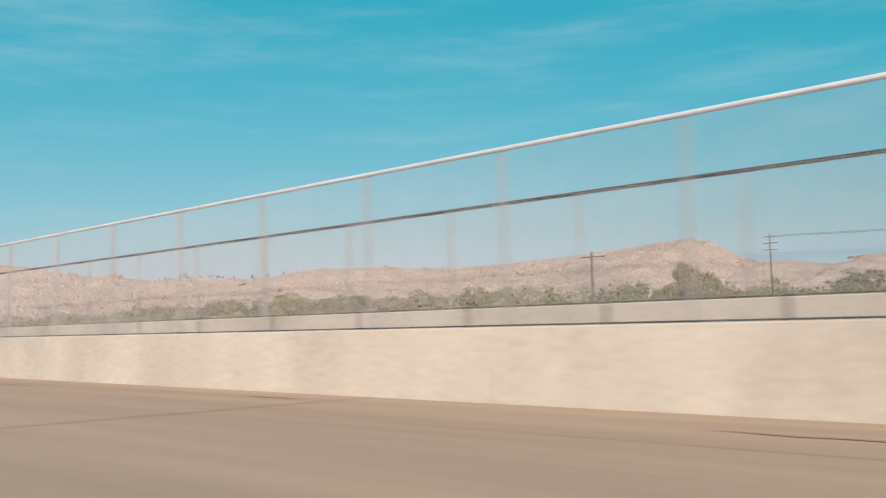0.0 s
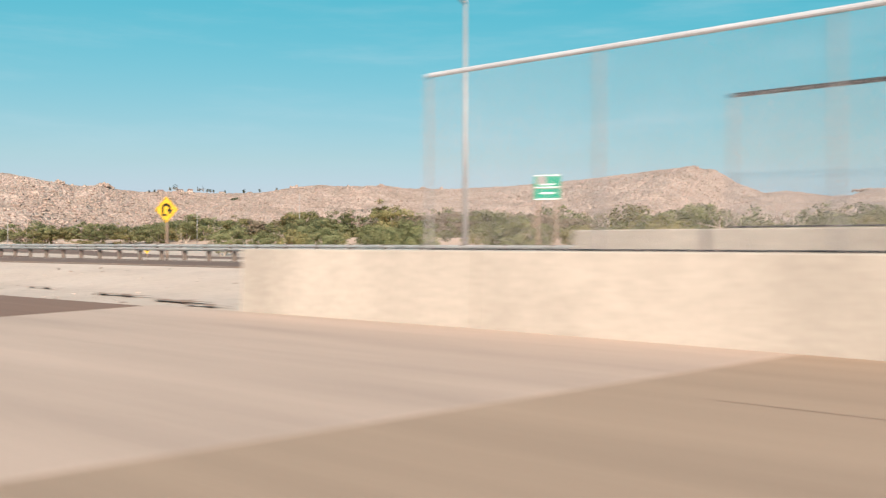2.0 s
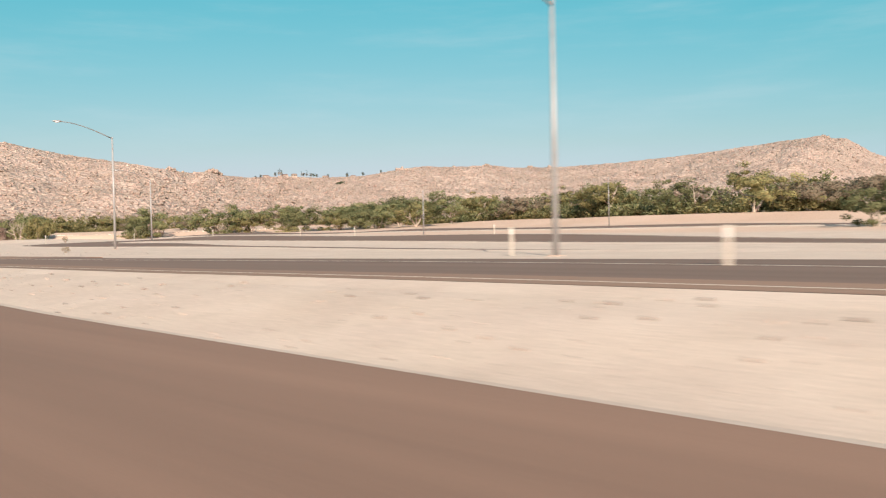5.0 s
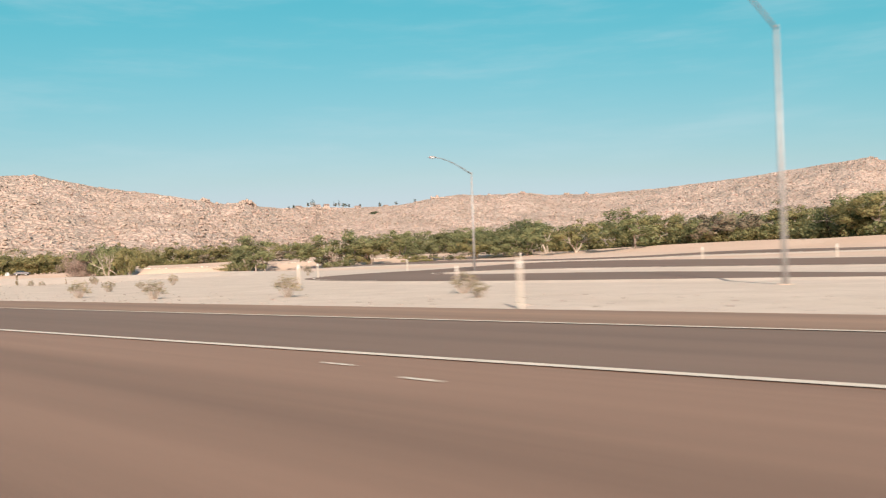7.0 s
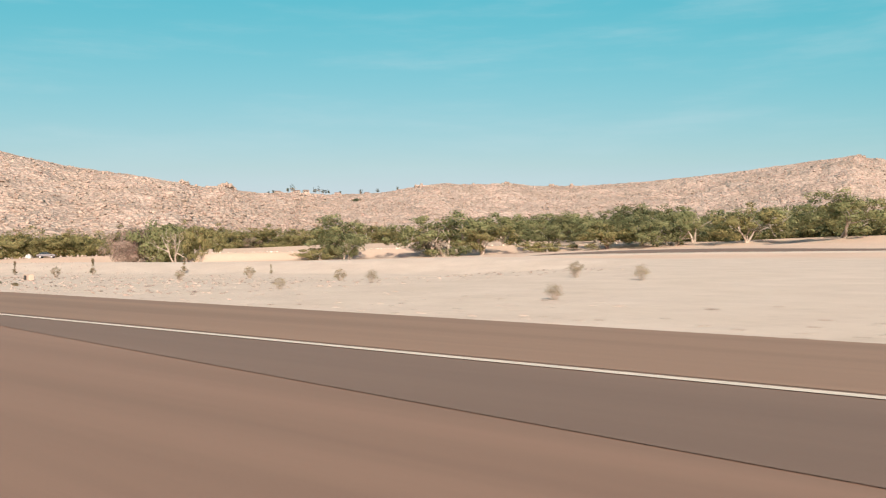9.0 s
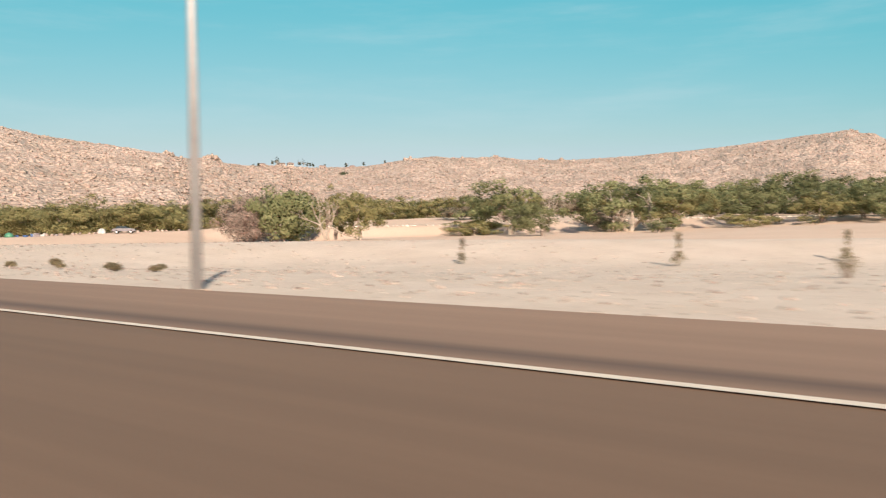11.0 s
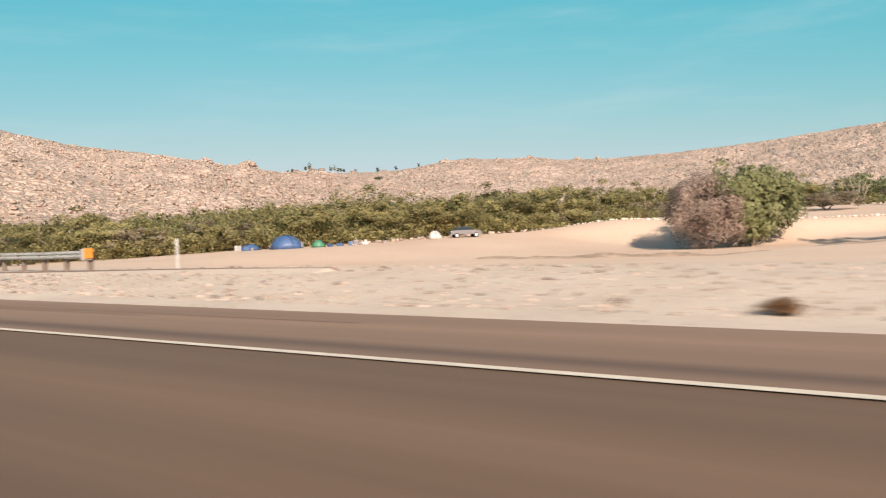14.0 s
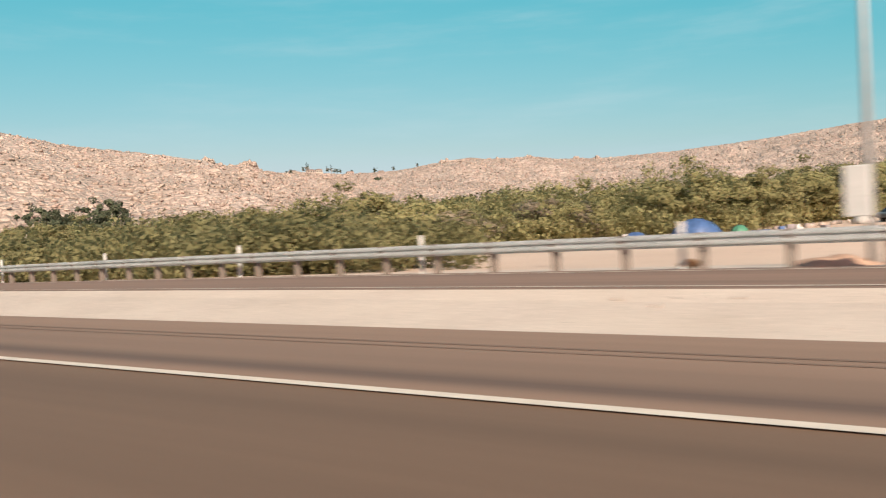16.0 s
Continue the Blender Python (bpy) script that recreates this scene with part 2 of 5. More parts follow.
CAR_SILVER = material("grey_car_paint", (0.20, 0.21, 0.215), 0.3, 0.5, vary=0.05, bump=0.0)
GLASS = material("car_glass", (0.02, 0.03, 0.035), 0.08, vary=0.02, bump=0.0)
RUBBER = material("tyre_rubber", (0.02, 0.02, 0.02), 0.9, vary=0.1, bump=0.0)
STUCCO = material("house_stucco", (0.42, 0.35, 0.29), 0.9, vary=0.08, scale=0.5, fine=3, bump=0.1, obj=0.12)
ROOF = material("house_roof", (0.22, 0.15, 0.12), 0.9, vary=0.15, scale=0.5, fine=4, bump=0.2, obj=0.2)
RUBBISH = material("camp_rubbish", (0.25, 0.22, 0.22), 0.8, vary=0.5, scale=1.2, fine=6, bump=0.2, island=0.5)


def ground_material():
    m = bpy.data.materials.new("desert_ground")
    m.use_nodes = True
    n, l = m.node_tree.nodes, m.node_tree.links
    b = n["Principled BSDF"]
    b.inputs["Roughness"].default_value = 0.95
    tc = n.new("ShaderNodeTexCoord")

    def noise_tex(scale, detail=6):
        t = n.new("ShaderNodeTexNoise")
        t.inputs["Scale"].default_value, t.inputs["Detail"].default_value = scale, detail
        l.new(tc.outputs["Object"], t.inputs["Vector"])
        return t.outputs[0]

    def blend(fac, a, c, kind="MIX"):
        mx = n.new("ShaderNodeMix")
        mx.data_type, mx.blend_type = "RGBA", kind
        for value, socket in ((fac, mx.inputs[0]), (a, mx.inputs[6]), (c, mx.inputs[7])):
            if isinstance(value, (tuple, float)):
                socket.default_value = value
            else:
                l.new(value, socket)
        return mx.outputs[2]

    def span(src, lo, hi, a=0.0, c=1.0):
        r = n.new("ShaderNodeMapRange")
        for i, v in enumerate((lo, hi, a, c), 1):
            r.inputs[i].default_value = v
        l.new(src, r.inputs[0])
        return r.outputs[0]

    at = n.new("ShaderNodeAttribute")
    at.attribute_name = "gravel"
    sand = blend(span(noise_tex(0.06), 0.35, 0.65), (0.555, 0.395, 0.295, 1), (0.61, 0.45, 0.345, 1))
    grit = blend(span(noise_tex(0.35), 0.3, 0.7), (0.52, 0.42, 0.338, 1), (0.585, 0.482, 0.40, 1))
    vor = n.new("ShaderNodeTexVoronoi")
    vor.inputs["Scale"].default_value = 5.0
    l.new(tc.outputs["Object"], vor.inputs["Vector"])
    pebble = blend(0.30, grit, blend(span(vor.outputs[0], 0.0, 0.55), (0.63, 0.51, 0.43, 1), (0.42, 0.33, 0.275, 1)))
    pebbly = blend(span(noise_tex(0.5), 0.45, 0.6), grit, pebble)
    col = blend(at.outputs["Fac"], sand, pebbly)
    scrub = span(noise_tex(0.9, 8), 0.60, 0.70)
    col = blend(span(scrub, 0, 1, 0, 0.16), col, (0.27, 0.21, 0.15, 1))
    fine = noise_tex(14, 4)
    col = blend(1.0, col, span(fine, 0.3, 0.7, 0.86, 1.10), "MULTIPLY")
    l.new(col, b.inputs["Base Color"])
    bp = n.new("ShaderNodeBump")
    bp.inputs["Strength"].default_value, bp.inputs["Distance"].default_value = 0.45, 0.03
    add = n.new("ShaderNodeMath")
    add.operation = "ADD"
    l.new(fine, add.inputs[0])
    l.new(noise_tex(2.2), add.inputs[1])
    l.new(add.outputs[0], bp.inputs["Height"])
    l.new(bp.outputs[0], b.inputs["Normal"])
    return m


GROUND = ground_material()


# ---- building helpers ----
def part(name, bm, mat, parent=None, label="", smooth=False):
    me = bpy.data.meshes.new(name)
    bm.to_mesh(me)
    bm.free()
    return mesh_part(name, me, mat, parent, label, smooth)


def mesh_part(name, me, mat, parent=None, label="", smooth=False):
    for one in mat if isinstance(mat, (list, tuple)) else (mat,):
        if one.name not in me.materials:
            me.materials.append(one)
    if smooth:
        me.polygons.foreach_set("use_smooth", [True] * len(me.polygons))
    ob = new(name, me)
    if parent:
        ob.parent = parent
    if label:
        ob["label"] = label
    return ob


def thing(name, x, y, z, turn=0.0, **tags):
    ob = new(name)
    ob.matrix_basis = pose(x, y, z, 0, 0, turn)
    ob.empty_display_size = 0.3
    return tagged(ob, **tags)


def box(bm, x, y, z, sx, sy, sz, turn=None, bevel=0.0):
    m = Matrix.Translation((x, y, z)) @ (turn or Matrix()) @ Matrix.Diagonal((sx, sy, sz, 1))
    made = bmesh.ops.create_cube(bm, size=1, matrix=m)
    if bevel:
        edges = {e for v in made["verts"] for e in v.link_edges}
        bmesh.ops.bevel(bm, geom=list(edges), offset=bevel, segments=2, affect="EDGES", profile=0.5)


def rod(bm, a, c, r0, r1=None, seg=10):
    a, c = Vector(a), Vector(c)
    m = Matrix.Translation((a + c) / 2) @ (c - a).to_track_quat("Z", "Y").to_matrix().to_4x4()
    bmesh.ops.create_cone(bm, cap_ends=True, segments=seg, radius1=r0, radius2=r0 if r1 is None else r1, depth=(c - a).length, matrix=m)


def tube(bm, pts, r0, r1, seg=10):
    """A smooth bent pipe through points."""
    pts = [Vector(p) for p in pts]
    rings = []
    for i, p in enumerate(pts):
        way = (pts[min(i + 1, len(pts) - 1)] - pts[max(i - 1, 0)]).normalized()
        u = way.cross(Vector((0.31, 0.77, 0.55))).normalized()
        w, r = way.cross(u), r0 + (r1 - r0) * i / (len(pts) - 1)
        rings.append([bm.verts.new(p + (u * math.cos(6.2832 * k / seg) + w * math.sin(6.2832 * k / seg)) * r) for k in range(seg)])
    for a, c in zip(rings, rings[1:]):
        for k in range(seg):
            bm.faces.new((a[k], a[(k + 1) % seg], c[(k + 1) % seg], c[k]))
    bm.faces.new(rings[0][::-1])
    bm.faces.new(rings[-1])


def grid_mesh(name, rows):
    """A sheet through rows of points."""
    rows = np.asarray(rows, float)
    a, c = rows.shape[:2]
    idx = np.arange(a * c).reshape(a, c)
    faces = np.stack([idx[:-1, :-1], idx[1:, :-1], idx[1:, 1:], idx[:-1, 1:]], -1).reshape(-1, 4)
    me = bpy.data.meshes.new(name)
    me.from_pydata(rows.reshape(-1, 3).tolist(), [], faces.tolist())
    me.update()
    return me


def scatter(name, base_v, base_f, places, sizes, rng, squash=(1, 1, 0.7), jitter=0.0, tilt=True):
    """Many copies of one small solid, each turned and stretched in its own way, in one mesh."""
    k, nv = len(places), len(base_v)
    v = np.repeat(np.asarray(base_v)[None], k, 0)
    if jitter:
        v = v * (1 + rng.uniform(-jitter, jitter, (k, nv, 1)))
    v = v * np.asarray(squash) * rng.uniform(0.7, 1.3, (k, 1, 3))
    ang = rng.uniform(0, 2 * np.pi, k)
    ca, sa = np.cos(ang)[:, None], np.sin(ang)[:, None]
    v = np.stack([v[..., 0] * ca - v[..., 1] * sa, v[..., 0] * sa + v[..., 1] * ca, v[..., 2]], -1)
    if tilt:
        b = rng.uniform(-0.6, 0.6, k)
        cb, sb = np.cos(b)[:, None], np.sin(b)[:, None]
        v = np.stack([v[..., 0], v[..., 1] * cb - v[..., 2] * sb, v[..., 1] * sb + v[..., 2] * cb], -1)
    v = v * np.asarray(sizes)[:, None, None] + np.asarray(places)[:, None, :]
    f = (np.asarray(base_f)[None] + (np.arange(k) * nv)[:, None, None]).reshape(-1, 3)
    me = bpy.data.meshes.new(name)
    me.vertices.add(k * nv)
    me.vertices.foreach_set("co", v.ravel())
    me.loops.add(f.size)
    me.loops.foreach_set("vertex_index", f.ravel().astype(np.int32))
    me.polygons.add(len(f))
    me.polygons.foreach_set("loop_start", np.arange(0, f.size, 3, dtype=np.int32))
    me.update(calc_edges=True)
    return me


def ico(sub=1):
    bm = bmesh.new()
    bmesh.ops.create_icosphere(bm, subdivisions=sub, radius=1)
    bm.verts.ensure_lookup_table()
    out = np.array([v.co[:] for v in bm.verts]), np.array([[v.index for v in f.verts] for f in bm.faces])
    bm.free()
    return out


ICO_V, ICO_F = ico(1)
ICO2_V, ICO2_F = ico(2)


def at(x, table):
    """y at x on a line given by corner points, from the smallest x to the largest."""
    return np.interp(x, [p[0] for p in table], [p[1] for p in table])


# ---- terrain ----
def ease(a, c, v):
    t = np.clip((np.asarray(v, float) - a) / (c - a), 0, 1)
    return t * t * (3 - 2 * t)


RAMP_LEFT = [(-194, 11.95), (-190, 11.6), (-165, 9.8), (-142, 9.3), (-130, 9.9), (-115, 11.2), (-100, 12.8), (-88, 13.7), (-60, 14.8), (60, 16.0)]
RAMP_RIGHT = [(-194, 19.6), (-190, 19.4), (-165, 18.4), (-150, 18.6), (-142, 19.8), (-125, 20.5), (-90, 20.8), (-60, 21.4), (60, 22.4)]


def ramp_z(x):
    return 0.5 * ease(-205, -140, x)


def crest_y(x):
    return np.clip(40.9 + 0.446 * (np.asarray(x, float) + 370), 25, 68)


def ground_z(x, y):
    x, y = np.asarray(x, float), np.asarray(y, float)
    z = -0.06 + 0 * x
    west = ease(-300, -345, x)
    low = ease(-345, -385, x) * (1 - ease(-448, -477, x))
    flat_sand = np.interp(y, [26, 45, 62, 85, 115, 150, 180, 230, 500], [0, -0.4, -0.8, -1.1, -1.2, -0.9, 0.0, 1.0, 1.5])
    levee = np.interp(y, [26, 45, 62, 85, 105, 130, 175, 230, 500], [0, -0.35, -0.6, -0.2, 0.25, 0.6, 1.0, 1.4, 1.6])
    bench = np.interp(y, [26, 45, 62, 85, 130, 175, 500], [0, -0.35, -0.6, -0.45, 0.1, 0.6, 1.2])
    far_west = ease(-430, -470, x)
    z = z + west * (low * flat_sand + (1 - low) * (far_west * levee + (1 - far_west) * bench))
    z = z + (1 - west) * np.interp(y, [40, 60, 130, 175, 500], [0, 0.0, 0.3, 0.8, 1.2])
    left = at(x, RAMP_LEFT)
    z = z + ramp_z(x) * ease(left - 5, left - 0.5, y) * (1 - ease(24, 40, y))
    z = z + 0.27 * (1 - ease(-452, -422, x)) * ease(17.2, 20.0, y) * (1 - ease(27, 40, y))
    z = z - 1.2 * ease(-455, -620, x) * ease(17.5, 24, y)
    crest = crest_y(x)
    bank = ease(-285, -335, x) * (1 - ease(-425, -447, x))
    z = z + (0.85 - 0.5 * ease(-350, -392, x)) * bank * ease(17.5, crest, y) * (1 - ease(crest, crest + 14, y))
    trough = ease(-288, -300, x) * (1 - ease(-352, -364, x))
    z = z - 0.95 * trough * ease(18.2, crest - 15, y) * (1 - ease(crest - 12, crest - 1, y))
    z = z + 0.32 * ease(57, 67, y) * ease(-272, -250, x) * (1 - ease(-170, -140, x)) + 0.42 * ease(92, 108, y) * ease(-350, -320, x) * (1 - ease(-215, -170, x))
    foot = np.interp(x, [-490, -470, -440, -415, -397, -375, -345, -310, -260, -200, -60, 120, 330], [108, 115, 116, 150, 168, 185, 187, 172, 158, 154, 160, 172, 187])
    z = z + (2.05 - 0.6 * ease(-440, -380, x)) * ease(foot, foot + 10 + 1.5 * (1 - ease(-430, -390, x)), y) * ease(-482, -462, x) * (1 - ease(60, 160, x))
    hollow = ease(-480, -462, x) * (1 - ease(-434, -420, x))
    z = z + 0.95 * hollow * (ease(115, 126, y) - ease(30, 62, y))
    roll = np.sin(x * 0.11 + 1.3) * np.cos(y * 0.14) * 0.10 + np.sin(x * 0.031) * np.sin(y * 0.043 + 2) * 0.18
    z = z + roll * ease(30, 60, y)
    return z


def spread(lo, hi, fine_lo, fine_hi, step, grow=1.25):
    """Even steps between the fine limits, and ever longer ones out to the far limits."""
    mid = list(np.arange(fine_lo, fine_hi + step / 2, step))
    out, s = [], step
    p = mid[-1]
    while p < hi:
        s *= grow
        p = min(p + s, hi)
        out.append(p)
    inn, s, p = [], step, mid[0]
    while p > lo:
        s *= grow
        p = max(p - s, lo)
        inn.append(p)
    return np.array(inn[::-1] + mid + out)


gx, gy = spread(-4200, 4200, -640, 70, 2.0), spread(-4200, 4200, -16, 130, 1.2)
GX, GY = np.meshgrid(gx, gy, indexing="ij")
ground_me = grid_mesh("ground", np.stack([GX, GY, ground_z(GX, GY)], -1))
mask = ground_me.attributes.new("gravel", "FLOAT", "POINT")
edge_noise = np.sin(GX * 0.21) * 2.0 + np.sin(GX * 0.067 + 1) * 3.0
west = ease(-300, -345, GX)
limit = west * (crest_y(GX) + 3) + (1 - west) * 75
mask.data.foreach_set("value", (1 - ease(-4, 6, GY - limit - edge_noise)).ravel())
ground = mesh_part("ground", ground_me, GROUND, smooth=True)
tagged(ground, "pale sandy desert ground with gravel beside the road", "ground", kind="structure")


def strip(name, near, far, mat, lift=0.06, cols=7, label="", category="road", kind="structure", parent=None, skirt=True):
    """A sheet between two lines of points, on the terrain."""
    near, far = np.asarray(near, float), np.asarray(far, float)
    rows = []
    for i in range(len(near)):
        line = []
        for k in range(cols):
            x, y = near[i] + (far[i] - near[i]) * k / (cols - 1)
            line.append((x, y, float(ground_z(x, y)) + lift))
        rows.append(line)
    reach = (1.2 if skirt is True else skirt) if cols > 2 else 0
    skirt = reach > 0
    if skirt:
        a, c = near - far, far - near
        a, c = (reach * v / np.linalg.norm(v, axis=1)[:, None] for v in (a, c))
        tuck = lambda v, o: (v[0] + o[0], v[1] + o[1], min(v[2] - 0.15, float(ground_z(v[0] + o[0], v[1] + o[1])) - 0.04))  # noqa: E731
        rows = [[tuck(r[0], p), *r, tuck(r[-1], q)] for r, p, q in zip(rows, a, c)]
        ends = [[tuple(np.array(p) + 0.5 * (np.array(p) - np.array(q)) / np.linalg.norm(np.array(p) - np.array(q)) - np.array((0, 0, 0.15))) for p, q in zip(rows[a], rows[c])] for a, c in ((0, 1), (-1, -2))]
        rows = [ends[0], *rows, ends[1]]
    me = grid_mesh(name, rows)
    if skirt:
        verge = me.attributes.new("gravel", "FLOAT", "POINT")
        verge.data.foreach_set("value", np.ones(len(me.vertices)))
    ob = mesh_part(name, me, (mat, GROUND) if skirt else mat, parent)
    if skirt:
        index = np.zeros((len(rows) - 1, cols + 1), np.int32)
        index[:, 0] = index[:, -1] = 1 if reach > 1 else 0
        me.polygons.foreach_set("material_index", index.ravel())
    return tagged(ob, label, category, kind=kind) if not parent else ob


def line_points(table, step=4.0):
    lo, hi = table[0][0], table[-1][0]
    xs = np.linspace(hi, lo, max(2, int((hi - lo) / step)))
    return np.stack([xs, at(xs, table)], -1)


def curve_points(points, n=14):
    """A smooth line through corner points."""
    p = [np.array(q, float) for q in points]
    p = [2 * p[0] - p[1]] + p + [2 * p[-1] - p[-2]]
    out = []
    for i in range(1, len(p) - 2):
        for t in np.linspace(0, 1, n, endpoint=False):
            a, b, c, d = p[i - 1 : i + 3]
            out.append(0.5 * (2 * b + (c - a) * t + (2 * a - 5 * b + 4 * c - d) * t**2 + (3 * b - a - 3 * c + d) * t**3))
    return np.array(out + [p[-2]])


def sides(path):
    d = np.gradient(path, axis=0)
    d /= np.linalg.norm(d, axis=1)[:, None]
    return np.stack([-d[:, 1], d[:, 0]], -1)


CAR_Y = [(-640, 7), (-464, 7.0), (-305, 6.0), (-232, 3.9), (-190, 1.3), (-116, -2), (-58, -4.3), (0, -5.5), (70, -6.5)]
WALL_Y = [(-73, 6.98), (70, 4.40)]
DECK_END, SLAB_END = -61.4, -74.9

# concrete bridge deck, approach slab, asphalt
xs = np.linspace(70, DECK_END, 40)
deck_far = np.stack([xs, at(xs, WALL_Y)], -1)
deck_near = np.stack([np.where(xs < DECK_END + 9, xs - 4.5 * ease(DECK_END + 9, DECK_END, xs), xs), at(xs, CAR_Y) - 13], -1)
strip("road_deck", deck_near, deck_far, DECK, label="tan worn concrete bridge deck with joints")
xs = np.linspace(DECK_END, SLAB_END, 8)
slab_far = np.stack([xs, 7.0 - 0.03 * (DECK_END - xs)], -1)
slab_near = np.stack([xs - 4.5 + 8.3 * ease(DECK_END, SLAB_END, xs), at(xs, CAR_Y) - 13], -1)
strip("road_slab", slab_near, slab_far, SLAB, label="pale concrete approach slab at the bridge end")
MAIN_RIGHT = [(-640, 17), (-430, 16.9), (-400, 16.5), (-340, 17.35), (-300, 18.0), (-250, 17.1), (-191, 20.8), (-190.5, 11.6), (-189, 7.6), (-160, 5.2), (-135, 4.1), (-110, 5.0), (-90, 5.9), (SLAB_END, 6.3)]
xs = np.concatenate([np.linspace(SLAB_END, -188, 50), np.linspace(-189, -192, 7), np.linspace(-194, -282, 26), np.linspace(-285, -640, 104)])
far = np.stack([xs, at(xs, MAIN_RIGHT)], -1)
near = np.stack([xs + 3.8 * (1 - ease(SLAB_END, SLAB_END - 12, xs)), at(xs, CAR_Y) - 13], -1)
n_pale = 50 + 7 + 26
for a, c, edge in ((0, 50, True), (49, 57, 0.25), (56, n_pale, True)):
    strip("road", near[a:c], far[a:c], PALE_ASPHALT, cols=12, skirt=edge, label="worn pale brown asphalt freeway beside sand")
strip("road", near[n_pale - 1:], far[n_pale - 1:], ASPHALT, cols=12, label="worn brown-grey asphalt freeway with a wide shoulder")

p = line_points([(-640, 13.05), (-300, 13.05), (-256, 13.35)])
grimy = strip("road_shoulder", p, np.stack([p[:, 0], at(p[:, 0], MAIN_RIGHT) - 0.02], -1), GRIMY_SHOULDER, lift=0.064, cols=25, skirt=False, label="paler asphalt shoulder beside the edge line, grimed along it")
reach_y = np.array([v.co.y for v in grimy.data.vertices])
grimy.data.attributes.new("grime", "FLOAT", "POINT").data.foreach_set("value", np.clip(0.95 * np.exp(-((reach_y - 13.62) / 0.30) ** 2) + 0.25 * np.exp(-((reach_y - 14.4) / 0.5) ** 2), 0, 1))
RNEAR = [(-303, 17.7), (-292, 14.6), (-280, 11.9), (-246, 8.26), (-192, 11.88)]
RFAR_EDGE = [(-303, 17.75), (-300, 17.9), (-250, 17.0), (-192, 20.75)]
strip("road_merge_lane", line_points(RNEAR), line_points(RFAR_EDGE), DARK_ASPHALT, lift=0.068, skirt=False, label="dark asphalt merging lane beside the freeway")
p = line_points([(-300, 13.3), (-254, 13.1), (-220, 15.5), (-193, 17.5)])
strip("road_shoulder", p, np.stack([p[:, 0], at(p[:, 0], RFAR_EDGE) - 0.05], -1), SHOULDER, lift=0.073, skirt=False, label="pale asphalt shoulder beside the merging lane")
rl = line_points(RAMP_LEFT)
strip("road_ramp", np.stack([rl[:, 0], at(rl[:, 0], RAMP_LEFT)], -1), np.stack([rl[:, 0], at(rl[:, 0], RAMP_RIGHT)], -1), DARK_ASPHALT, lift=0.075, label="dark asphalt ramp behind a strip of gravel")
p = line_points([(x, y + 0.05) for x, y in RAMP_LEFT[:-1]])
strip("road_shoulder", p, p + np.array([0, 1.75]), SHOULDER, lift=0.079, skirt=False, label="pale asphalt shoulder of the ramp beside gravel")
LOOP = curve_points([(-112, 20.5), (-140, 25), (-170, 33), (-200, 39.5), (-225, 41.5), (-243, 42.8), (-254, 47), (-257, 53), (-252, 59.5), (-240, 62.5), (-222, 62), (-195, 61), (-165, 56.5), (-140, 50), (-110, 44), (-60, 40), (60, 36)])
side = sides(LOOP)
turn_in = ease(36, 40, LOOP[:, 1]) * ease(-205, -236, LOOP[:, 0])
back_leg = np.arange(len(LOOP)) > 14 * 8
half = (1.1 + 4.2 * np.where(back_leg, 1.0, turn_in))[:, None]
strip("road_loop", LOOP - side * half, LOOP + side * half, DARK_ASPHALT, lift=0.09, label="dark asphalt loop ramp curving round on sand")
FAR_ROAD = [(-330, 100), (-260, 98), (-215, 97), (-195, 101), (-150, 112), (-100, 120), (120, 130)]
p = line_points(FAR_ROAD)
strip("road_far", p, p + np.array([0, 10.0]), DARK_ASPHALT, lift=0.12, label="dark asphalt road beyond the loop")
EXIT_NEAR = [(-640, 27), (-560, 23.4), (-500, 20.6), (-466, 20.1), (-452, 21.8), (-446, 23.3), (-424, 24.0)]
EXIT_FAR = [(-640, 34.0), (-520, 28.0), (-470, 25.6), (-446, 24.6), (-424, 24.2)]
xl = line_points(EXIT_NEAR)
strip("road_exit", xl, np.stack([xl[:, 0], at(xl[:, 0], EXIT_FAR)], -1), PALE_ASPHALT, lift=0.075, label="dark asphalt side road behind a gravel verge")


def road_line(table, width, lift, label="white painted road line", step=4.0):
    p = line_points(table, step) if not isinstance(table, np.ndarray) else table
    s = sides(p) * width / 2
    strip("road_line", p - s, p + s, PAINT, lift=lift, cols=2, label=label, category="road marking")


road_line([(-640, 12.94), (-254, 12.94)], 0.16, 0.078, "white painted edge line on brown asphalt")
road_line([(-254, 12.98), (-220, 15.4), (-192, 17.4), (-165, 16.5), (-142, 15.0), (-122, 16.3), (-108, 18.0), (-93, 19.0), (-78, 19.6), (60, 20.8)], 0.16, 0.083, "white painted edge line along the ramp")
road_line([(-246, 8.26), (-220, 10.0), (-189, 12.08)], 0.2, 0.076, "thick white painted line of the merging lane")
road_line([(-189, 12.08), (-165, 10.5), (-142, 10.1), (-115, 12.2), (-88, 14.6), (60, 17.0)], 0.12, 0.083, "thin white painted line along the ramp")
road_line(LOOP[70:] + side[70:] * (half[70:] - 0.7), 0.15, 0.1, "white painted edge line of the loop")
road_line(LOOP[70:] - side[70:] * (half[70:] - 0.7), 0.15, 0.1, "white painted edge line of the loop")
road_line([(x, y + 0.4) for x, y in FAR_ROAD], 0.3, 0.135, "white painted edge line of the far road")
road_line([(-146, 18.7), (-140, 19.3), (-125, 19.9), (-90, 20.2), (-60, 20.8), (60, 21.8)], 0.16, 0.083, "white painted edge line along the ramp")
